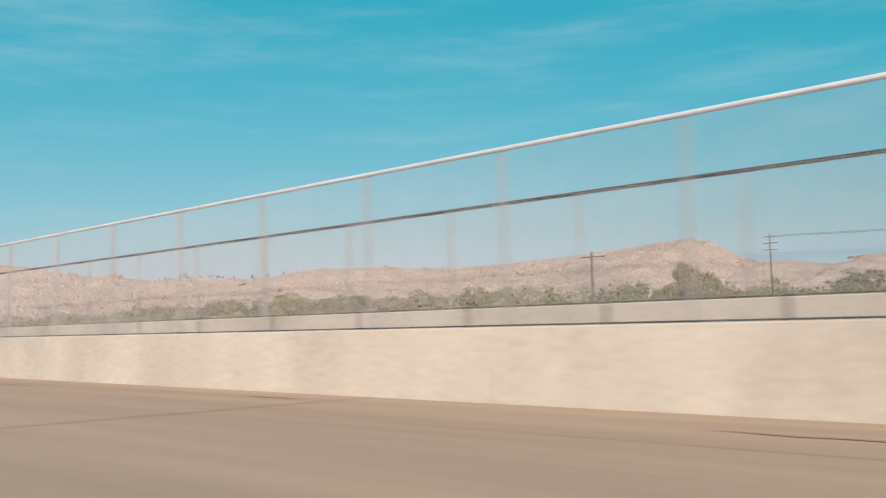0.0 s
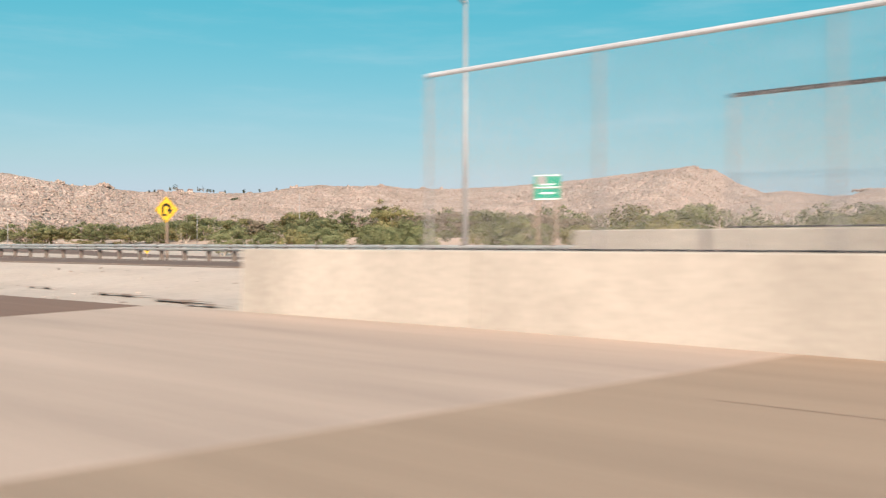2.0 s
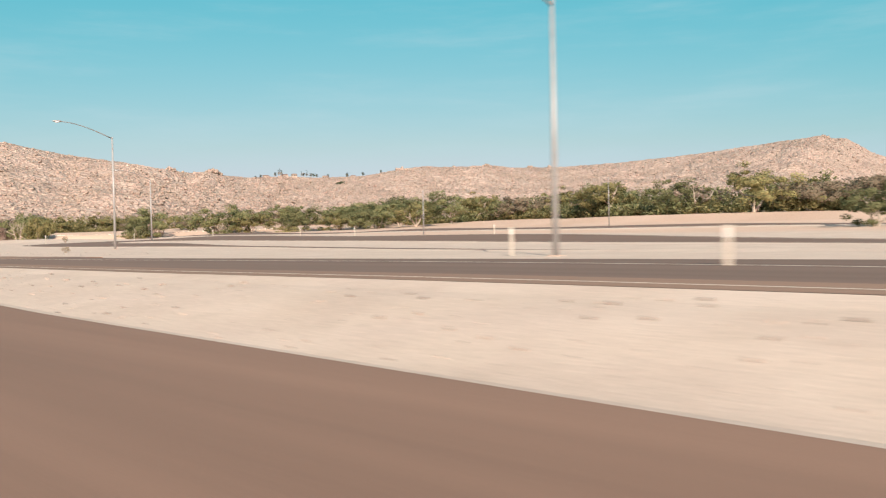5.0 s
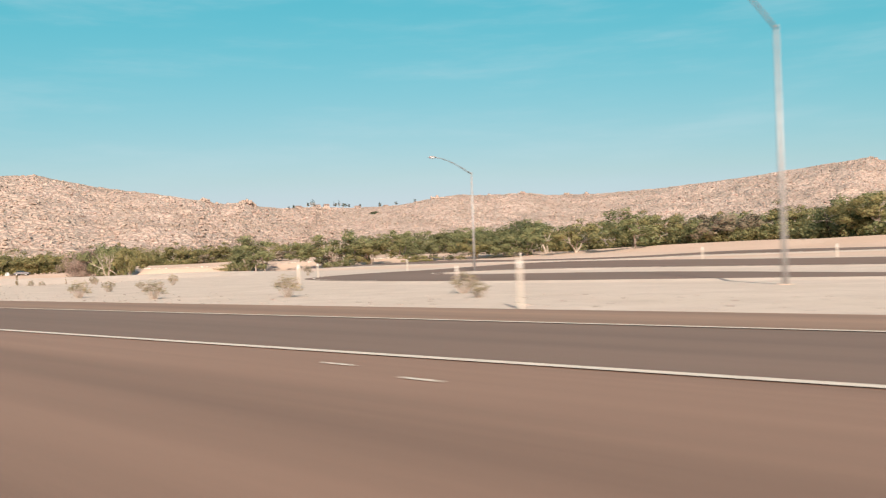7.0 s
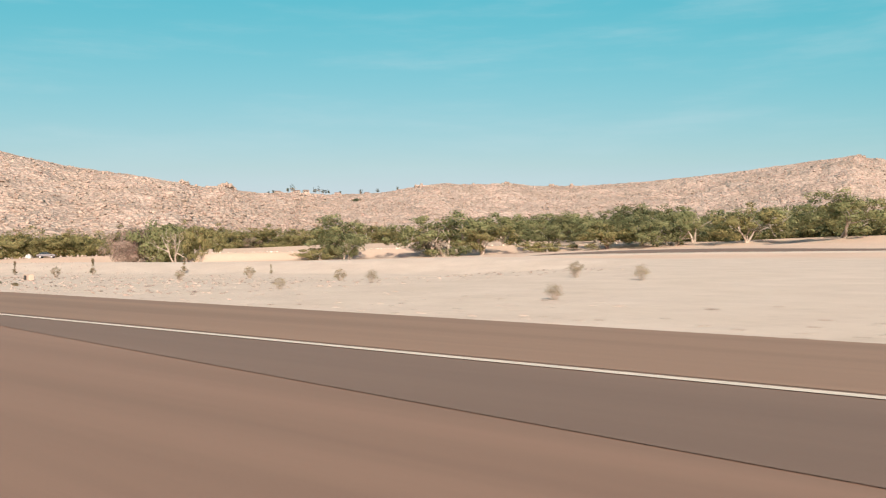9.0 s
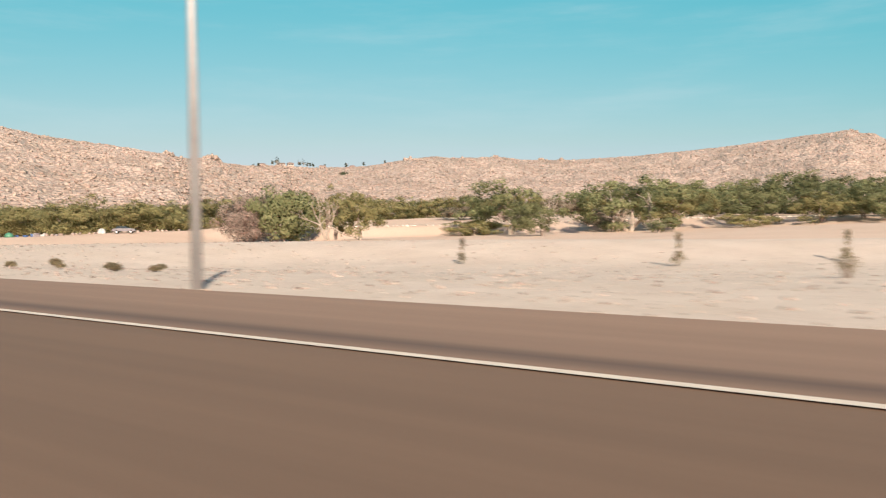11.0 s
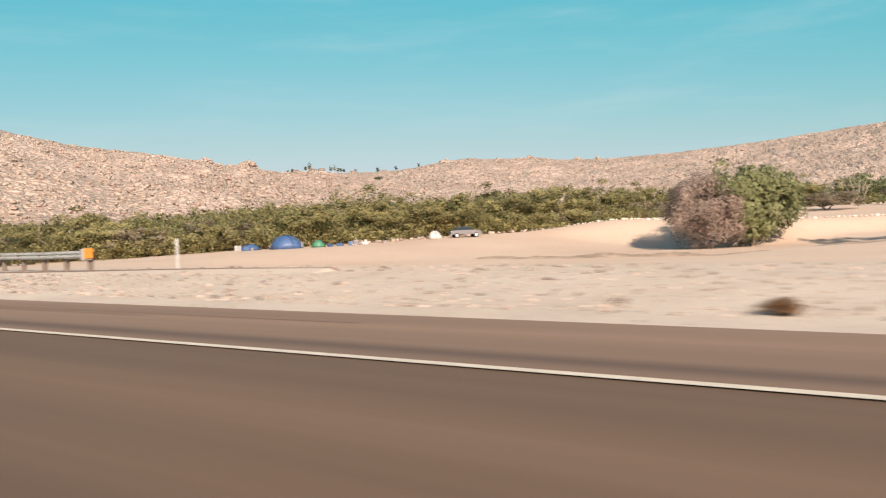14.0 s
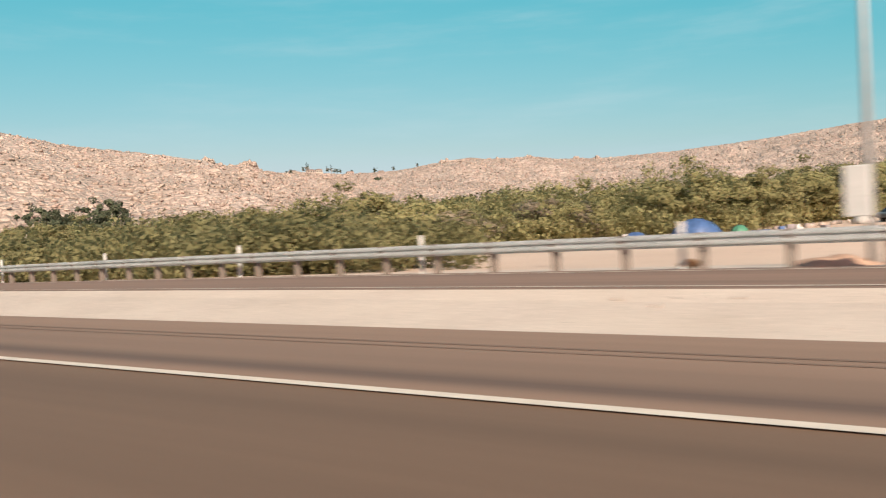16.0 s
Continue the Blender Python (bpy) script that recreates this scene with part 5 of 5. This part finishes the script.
# kind, x, y, width, height, turn
SAND_TREES = [(0, -414, 146, 1.05, 0.95, 20), (6, -419, 141, 0.85, 0.40, 75), (2, -396.5, 129.2, 0.48, 0.66, 135), (1, -397, 160, 1.2, 1.05, 195), (4, -389, 164, 0.8, 0.8, 255),
           (4, -423, 108, 0.45, 0.85, 315), (3, -416.5, 107, 0.5, 0.82, 45), (5, -449, 176, 0.8, 0.5, 105), (2, -386, 150, 0.35, 0.3, 15), (5, -404, 163, 0.6, 0.55, 60), (0, -381, 180, 0.9, 0.85, 95), (3, -368, 184, 0.8, 0.7, 5), (6, -378, 172, 0.6, 0.35, 165), (0, -361.7, 190, 0.7, 0.8, 225)]
RAMP_TREES = [(0, -158, 92, 0.5, 20), (2, -164, 90, 0.55, 80), (0, -170, 94, 0.52, 140), (1, -176, 97, 0.5, 200), (2, -152, 96, 0.5, 260),
           (1, -146, 99, 0.55, 320), (2, -65, 130, 0.6, 77)]
for kind, x, y, k, turn in [*FAR_TREES, *RAMP_TREES]:
    plant(KINDS[kind], x, y, (k * 1.5, k * 1.5, k), turn)
for kind, x, y, k, tall, turn in SAND_TREES:
    plant(KINDS[kind], x, y, (k * 1.5, k * 1.5, tall * 1.12), turn)
plant(BARE, -420, 103.5, (1.0, 1.0, 1.05), 40)
plant(BARE, -398, 157, (0.9, 0.9, 0.75), 140)
plant(BARE, -424, 176, (0.8, 0.8, 0.85), 200)
plant(SPARSE, -411, 141, (0.9, 0.9, 0.9), 80)
plant(KINDS[3], -66.7, 133.8, (0.85, 0.85, 1.2), 30)
plant(KINDS[3], -58, 130, (0.5, 0.5, 0.62), 130)
for x, y, k in ((-585, 88, 0.74), (-594, 92, 0.66), (-600, 86, 0.72), (-612, 96, 0.7)):
    plant(CONIFER, x, y, (k, k, k), x % 360)
lone = tree(21, 10.8, 20, LEAF, "wide lone tree, half green and half withered brown", leaf_size=0.36, clumps=230, per=120, low=0.03, dry=(-0.85, -0.55, 0.02))
lone.matrix_basis = pose(-442.4, 114.0, float(ground_z(-442.4, 114.0)) - 0.05, 0, 0, 0)
lone.scale = (0.84, 1.0, 1.1)
discard([*KINDS, BARE, SPARSE, CONIFER])


def bush(seed, label, mat, n=260, h=1.0, w=1.0, size=0.10):
    rng = np.random.default_rng(seed)
    owner = thing("bush", 0, -400, -60, label=label, category="bush", group="roadside bushes")
    bm = bmesh.new()
    for _ in range(40):
        a, t = rng.uniform(0, 6.28), rng.uniform(0.2, 1.0)
        q = Vector((math.cos(a) * t * w * 0.5, math.sin(a) * t * w * 0.5, h * rng.uniform(0.5, 0.95)))
        rod(bm, (q.x * 0.1, q.y * 0.1, -0.05), q, 0.012, 0.004, 4)
    part("stem", bm, BARK, owner)
    k = 40
    reach, turn = np.sqrt(rng.uniform(0, 1, k)) * 0.42 * w, rng.uniform(0, 6.28, k)
    c = np.stack([np.cos(turn) * reach, np.sin(turn) * reach, (0.12 + rng.uniform(0.3, 0.75, k) * np.sqrt(1 - (reach / w / 0.5) ** 2)) * h], -1)
    mesh_part("foliage", leaf_mesh("foliage", c, np.full(k, 0.17 * w), n // 22 * 5, size * 0.62, rng), mat, owner)
    return owner


def sapling(seed):
    rng = np.random.default_rng(seed)
    owner = thing("sapling", 0, -400, -60, label="thin brown upright sapling on the gravel bank", category="sapling", group="saplings on the bank")
    bm = bmesh.new()
    rod(bm, (0, 0, -0.1), (0.05, 0.02, 1.9), 0.025, 0.008, 6)
    for z in np.linspace(0.3, 1.6, 16):
        a = rng.uniform(0, 6.28)
        rod(bm, (0, 0, z), (math.cos(a) * 0.3, math.sin(a) * 0.3, z + 0.25), 0.01, 0.003, 4)
    part("stem", bm, BARK, owner)
    rise = rng.uniform(0.2, 1.85, 26)
    wide = 0.17 * (1.05 - rise / 2.0)
    c = np.stack([rng.normal(size=26) * wide, rng.normal(size=26) * wide, rise], -1)
    mesh_part("foliage", leaf_mesh("foliage", c, 0.10 + 0.16 * (1 - rise / 2.2), 46, 0.055, rng), BRUSH, owner)
    return owner


B_OLIVE = bush(31, "round dry olive bush on the gravel verge", BRUSH)
B_RUST = bush(32, "low rust-brown tumbleweed on the gravel verge", RUST_BRUSH, h=0.8)
B_OPEN = bush(33, "sparse twiggy desert shrub on the gravel", BRUSH, n=45, h=1.1, w=1.2)
SAP = [sapling(41), sapling(42)]
rng = np.random.default_rng(13)
for x, y, k in ((-245.6, 20.6, 1.05), (-238.7, 20.9, 1.0), (-232.4, 23.4, 1.1), (-134, 6.2, 0.75), (-223, 24.5, 0.7), (-226, 27, 1.0), (-254, 26, 0.8), (-258, 30, 0.6), (-210, 27, 0.6)):
    plant(B_OPEN, x, y, (k, k, k * 0.9), rng.uniform(0, 360))
for x, y, k in ((-262.8, 35, 0.9), (-278, 36, 0.7), (-269.6, 52.5, 1.0), (-282, 37.5, 0.8), (-300, 40, 0.9), (-287, 30, 0.6), (-315, 44.5, 1.0), (-326.2, 35.2, 0.9), (-306, 33, 0.7), (-274, 24, 0.5), (-286, 24.5, 0.5)):
    plant(B_OPEN, x, y, (k * 0.8, k * 0.8, k), rng.uniform(0, 360))
for x, y, k in ((-344.8, 40.0, 0.7), (-334.9, 42.5, 0.82), (-329.4, 48.1, 0.8), (-315.5, 19.6, 0.68), (-310.2, 19.5, 0.75), (-309.0, 19.2, 0.46), (-321.5, 51.5, 0.45)):
    plant(SAP[int(rng.integers(2))], x, y, (k, k, k), rng.uniform(0, 360))
for x, y in ((-395.0, 23.2), (-392.5, 23.7), (-390.4, 24.4), (-388.2, 24.8), (-385.9, 25.2), (-388.5, 19.8), (-383.2, 21.5), (-381.2, 21.8), (-357.6, 21.4), (-357.1, 23.2), (-356.1, 25.6), (-353.8, 22.6), (-353.4, 26.6), (-352.4, 28.4), (-351.9, 23.6), (-346, 22.4), (-344.6, 23.0), (-404, 23.8), (-407, 26)):
    k = rng.uniform(0.36, 0.5)
    plant(B_OLIVE, x, y, (k * 1.25, k * 1.25, k * 0.85), rng.uniform(0, 360))
for x, y in ((-378.4, 21.6), (-377.2, 23.5), (-374.6, 23.5), (-372.4, 23.8), (-409.8, 18.6), (-408.1, 21.4), (-403.2, 19.5), (-402.3, 20.9), (-399.5, 20.8), (-395.4, 19.9), (-388.7, 20.8), (-471.5, 27.9), (-458.6, 27.8)):
    k = rng.uniform(0.45, 0.65)
    plant(B_RUST, x, y, (k * 0.95, k * 0.95, k * 0.7), rng.uniform(0, 360))
for _ in range(22):
    x = rng.uniform(-318, -300)
    plant(B_OLIVE, x, rng.uniform(19.2, 22.5), (0.34, 0.34, 0.22), rng.uniform(0, 360))
discard([B_OLIVE, B_RUST, B_OPEN, *SAP])

# ---- stones on the gravel bank and in the median ----
rng = np.random.default_rng(17)


def stones(name, x0, x1, ylo, yhi, n, smin, smax, label):
    x = rng.uniform(x0, x1, n)
    y = ylo(x) + rng.uniform(0, 1, n) ** 1.3 * (yhi(x) - ylo(x))
    sz = smin + (smax - smin) * rng.uniform(0, 1, n) ** 3
    p = np.stack([x, y, ground_z(x, y) + sz * 0.15], -1)
    ob = mesh_part(name, scatter(name, ICO_V, ICO_F, p, sz, rng, squash=(1.2, 1, 0.6), jitter=0.2), STONE)
    tagged(ob, label, "stones", kind="stuff")


right = lambda x: at(x, MAIN_RIGHT)  # noqa: E731
stones("riprap", -445, -285, lambda x: right(x) + 1.6, lambda x: np.minimum(crest_y(x) + 1, 48), 11000, 0.022, 0.085, "pale broken stones covering the gravel bank")
stones("verge_pebbles", -470, -195, lambda x: right(x) + 0.3, lambda x: right(x) + 8, 3200, 0.015, 0.055, "small stones along the road verge")
stones("median_pebbles", -188, -73, lambda x: right(x) + 0.3, lambda x: at(x, RAMP_LEFT) - 0.3, 1300, 0.015, 0.055, "small stones strewn over the sandy median")
edge = curve_points([(-486, 92), (-479, 118), (-477, 150), (-476, 185), (-473, 212), (-464, 229), (-440, 237), (-400, 234), (-366, 218)], 24)
rx, ry = edge[:, 0], edge[:, 1]
rp = np.stack([rx + rng.normal(size=len(rx)) * 0.4, ry + rng.normal(size=len(rx)) * 0.4, ground_z(rx, ry) + 0.15], -1)
ob = mesh_part("stone_row", scatter("stone_row", ICO_V, ICO_F, rp, rng.uniform(0.2, 0.42, len(rp)), rng, squash=(1.2, 1, 0.8), jitter=0.2), STONE)
tagged(ob, "row of pale boulders edging the sand track", "stones", kind="stuff")

edge_x = np.arange(-474, -372, 0.55)
edge_y = np.interp(edge_x, [-490, -470, -440, -415, -397, -375], [108, 115, 116, 150, 168, 185]) + 11.5 + rng.normal(size=len(edge_x)) * 0.35
rp = np.stack([edge_x, edge_y, ground_z(edge_x, edge_y) + 0.08], -1)
ob = mesh_part("stone_row", scatter("stone_row", ICO_V, ICO_F, rp, rng.uniform(0.12, 0.32, len(rp)), rng, squash=(1.3, 1, 0.7), jitter=0.2), PALE_STONE)
tagged(ob, "row of whitish stones along the top of the levee", "stones", kind="stuff")

# drain head in the bank
d = thing("drain_head", -310.6, 26.4, float(ground_z(-310.6, 26.4)), turn=-10, label="pale concrete drain head with a round pipe mouth", category="drain")
bm = bmesh.new()
box(bm, 0, 0, 0.08, 1.2, 0.3, 0.5, bevel=0.03)
part("headwall", bm, SLAB, d)
bm = bmesh.new()
rod(bm, (0, -0.22, 0.12), (0, -0.1, 0.12), 0.15, 0.15, 16)
part("pipe_mouth", bm, BLACK, d, "dark pipe mouth")



# ---- scraps lying beside the road ----
def tyre_scrap(x, y, length, turn):
    owner = thing("tyre_scrap", x, y, float(ground_z(x, y)) + 0.02, turn=turn, label="curled black tyre scrap lying on the verge", category="debris", group="tyre scraps")
    bm = bmesh.new()
    rows = []
    for i in range(9):
        t = i / 8
        w = 0.05 * (0.5 + math.sin(t * 3.0))
        rows.append([bm.verts.new((length * (t - 0.5), s * w + 0.08 * math.sin(t * 4), 0.025 * math.sin(t * 3.1) * (1 + 0.3 * s))) for s in (-1, 1)])
    for a, c in zip(rows, rows[1:]):
        bm.faces.new((a[0], c[0], c[1], a[1]))
    bmesh.ops.solidify(bm, geom=bm.faces[:], thickness=0.015)
    part("tread", bm, RUBBER, owner)


for x, y, length, turn in ((-396.8, 17.9, 1.1, 10), (-395.6, 18.3, 0.6, -20), (-436.5, 17.3, 0.7, 5), (-352, 18.2, 0.6, 30), (-112, 7.0, 0.6, -12), (-101.5, 8.4, 0.5, 8), (-446.5, 17.6, 0.5, -8), (-86, 7.4, 0.6, 15)):
    tyre_scrap(x, y, length, turn)


# ---- camp at the edge of the wood ----
def dome_tent(x, y, w, h, mat, label, turn):
    owner = thing("tent", x, y, float(ground_z(x, y)), turn=turn, label=label, category="tent", group="tents")
    bm = bmesh.new()
    bmesh.ops.create_uvsphere(bm, u_segments=16, v_segments=10, radius=1)
    for v in bm.verts:
        v.co.z = max(v.co.z, 0)
        a = math.atan2(v.co.y, v.co.x)
        bulge = 1 + 0.10 * math.cos(4 * a) * (1 - v.co.z)
        v.co = Vector((v.co.x * w / 2 * bulge, v.co.y * w * 0.4 * bulge, v.co.z * h))
    part("canopy", bm, mat, owner, smooth=True)
    for s in (1, -1):
        bm = bmesh.new()
        pts = [Vector((math.cos(t) * w * 0.46, s * math.cos(t) * w * 0.37, math.sin(t) * h * 1.01)) for t in np.linspace(0, math.pi, 11)]
        for a, c in zip(pts, pts[1:]):
            rod(bm, a, c, 0.02, seg=5)
        part("tent_pole", bm, DARK_RAIL, owner)


dome_tent(-490.7, 82.6, 4.2, 1.75, TARP, "large blue dome tent by the thicket", 20)
dome_tent(-487.8, 85.5, 1.7, 0.95, TARP_GREEN, "small green dome tent by the thicket", 50)
dome_tent(-495.6, 80.9, 2.5, 0.85, TARP, "low slumped blue tarpaulin among rubbish", 70)
dome_tent(-480.4, 100.2, 2.0, 1.15, TARP_WHITE, "white tarpaulin shelter beside parked cars", 0)
rng = np.random.default_rng(23)
for i in range(16):
    k = rng.uniform(-5, 9)
    x, y = -491 + k, 82.2 + k * 1.1 + rng.uniform(-0.8, 1.2) + (0.0 if k > 0 else 1.5)
    c = thing("crate", x, y, float(ground_z(x, y)), turn=rng.uniform(0, 180), label="jumbled camp box among rubbish", category="box", group="camp boxes")
    bm = bmesh.new()
    hh = rng.uniform(0.3, 0.8)
    box(bm, 0, 0, hh / 2, rng.uniform(0.4, 1.0), rng.uniform(0.3, 0.7), hh, bevel=0.04)
    part("box", bm, [RUBBISH, TARP, CABINET, TARP_WHITE][int(rng.integers(4))], c)


def parked_car(x, y, turn, paint, label):
    owner = thing("car", x, y, float(ground_z(x, y)) - 0.02, turn=turn, label=label, category="car", group="parked cars")
    prof = [(-2.2, 0.45), (-2.2, 0.85), (-1.9, 0.98), (-1.2, 1.02), (1.1, 1.02), (2.0, 0.9), (2.2, 0.7), (2.2, 0.4)]
    cab = [(-1.75, 1.0), (-1.3, 1.42), (0.35, 1.46), (1.15, 1.02)]
    for nm, pr, w0, w1, mat in (("body", prof, 0.86, 0.86, paint), ("glasshouse", cab, 0.78, 0.62, GLASS)):
        bm = bmesh.new()
        f1 = [bm.verts.new((px, -(w0 if pz < 1.1 else w1), pz)) for px, pz in pr]
        f2 = [bm.verts.new((px, w0 if pz < 1.1 else w1, pz)) for px, pz in pr]
        bm.faces.new(f1)
        bm.faces.new(f2[::-1])
        for i in range(len(pr)):
            j = (i + 1) % len(pr)
            bm.faces.new((f1[i], f2[i], f2[j], f1[j]))
        bmesh.ops.recalc_face_normals(bm, faces=bm.faces)
        bmesh.ops.bevel(bm, geom=bm.edges[:], offset=0.05, segments=2, affect="EDGES", profile=0.5)
        part(nm, bm, mat, owner)
    bm = bmesh.new()
    box(bm, -0.5, 0, 1.46, 1.5, 1.2, 0.04, bevel=0.015)
    part("roof", bm, paint, owner)
    for wx in (-1.35, 1.35):
        for wy in (-0.8, 0.8):
            bm = bmesh.new()
            rod(bm, (wx, wy - 0.1, 0.33), (wx, wy + 0.1, 0.33), 0.33, 0.33, 18)
            wheel = part("wheel", bm, RUBBER, owner)
            bm = bmesh.new()
            s = 1 if wy > 0 else -1
            rod(bm, (wx, wy + s * 0.08, 0.33), (wx, wy + s * 0.115, 0.33), 0.2, 0.2, 12)
            part("rim", bm, GALV, wheel)


parked_car(-477.6, 103.4, 50, CAR_SILVER, "grey sedan parked at the edge of the thicket")


# ---- houses on the ridge ----
def house(x, y, z, w, d, h, turn):
    owner = thing("house", x, y, z, turn=turn, label="small pale house with a low roof on the ridge", category="house", group="houses on the ridge")
    bm = bmesh.new()
    box(bm, 0, 0, h / 2 - 1, w, d, h + 2)
    part("wall", bm, STUCCO, owner)
    bm = bmesh.new()
    e = 0.5
    v = [bm.verts.new(p) for p in ((-w / 2 - e, -d / 2 - e, h), (w / 2 + e, -d / 2 - e, h), (w / 2 + e, d / 2 + e, h), (-w / 2 - e, d / 2 + e, h), (-w / 2 + 1, 0, h + 1.5), (w / 2 - 1, 0, h + 1.5))]
    for f in ((0, 1, 5, 4), (1, 2, 5), (2, 3, 4, 5), (3, 0, 4), (3, 2, 1, 0)):
        bm.faces.new([v[i] for i in f])
    part("roof", bm, ROOF, owner)
    for k in (-0.3, 0.05, 0.33):
        bm = bmesh.new()
        box(bm, k * w, -d / 2 - 0.03, h * 0.55, 1.6, 0.08, 1.3)
        part("window", bm, GLASS, owner)


house(-1192, 735, 74.5, 9, 7, 3.2, 55)
house(-1202, 775, 77.5, 10, 8, 3.2, 58)
house(-1212, 800, 79.5, 8, 7, 3.2, 60)
house(-1216, 862, 78.5, 9, 7, 3.2, 52)
house(-1200, 905, 79.5, 8, 7, 3.2, 50)
R_TREE = tree(51, 9, 6, LEAF_DARK, "dark tree on the skyline of the ridge", clumps=22, per=26, leaf_size=0.9, name="tree")
R_TALL = tree(52, 12, 4, LEAF_DARK, "slim dark tree on the skyline of the ridge", clumps=18, per=26, leaf_size=0.8, name="tree")
rng = np.random.default_rng(29)
for x, y, z in ((-1165, 700, 70), (-1172, 712, 72), (-1188, 748, 77), (-1190, 756, 78), (-1194, 762, 78), (-1198, 768, 79), (-1210, 812, 80), (-1213, 818, 80), (-1215, 826, 80), (-1220, 838, 80), (-1221, 844, 80), (-1222, 850, 80), (-1222, 872, 80), (-1200, 893, 80), (-1205, 897, 80), (-1185, 912, 82), (-1150, 918, 84)):
    k = rng.uniform(0.65, 0.9)
    plant(R_TREE if rng.uniform() < 0.75 else R_TALL, x, y, (k, k, k), rng.uniform(0, 360), z=z, sink=-0.6)
R_BUSH = tree(53, 5, 9, LEAF_DARK, "dark thicket on the slope below the houses", clumps=26, per=26, leaf_size=0.8, low=0.02)
for x, y, z in ((-1150, 838, 66), (-1146, 830, 64), (-1156, 846, 67)):
    plant(R_BUSH, x, y, (1.1, 1.1, 1.1), x % 360, z=z, sink=0.5)
discard([R_TREE, R_TALL, R_BUSH])
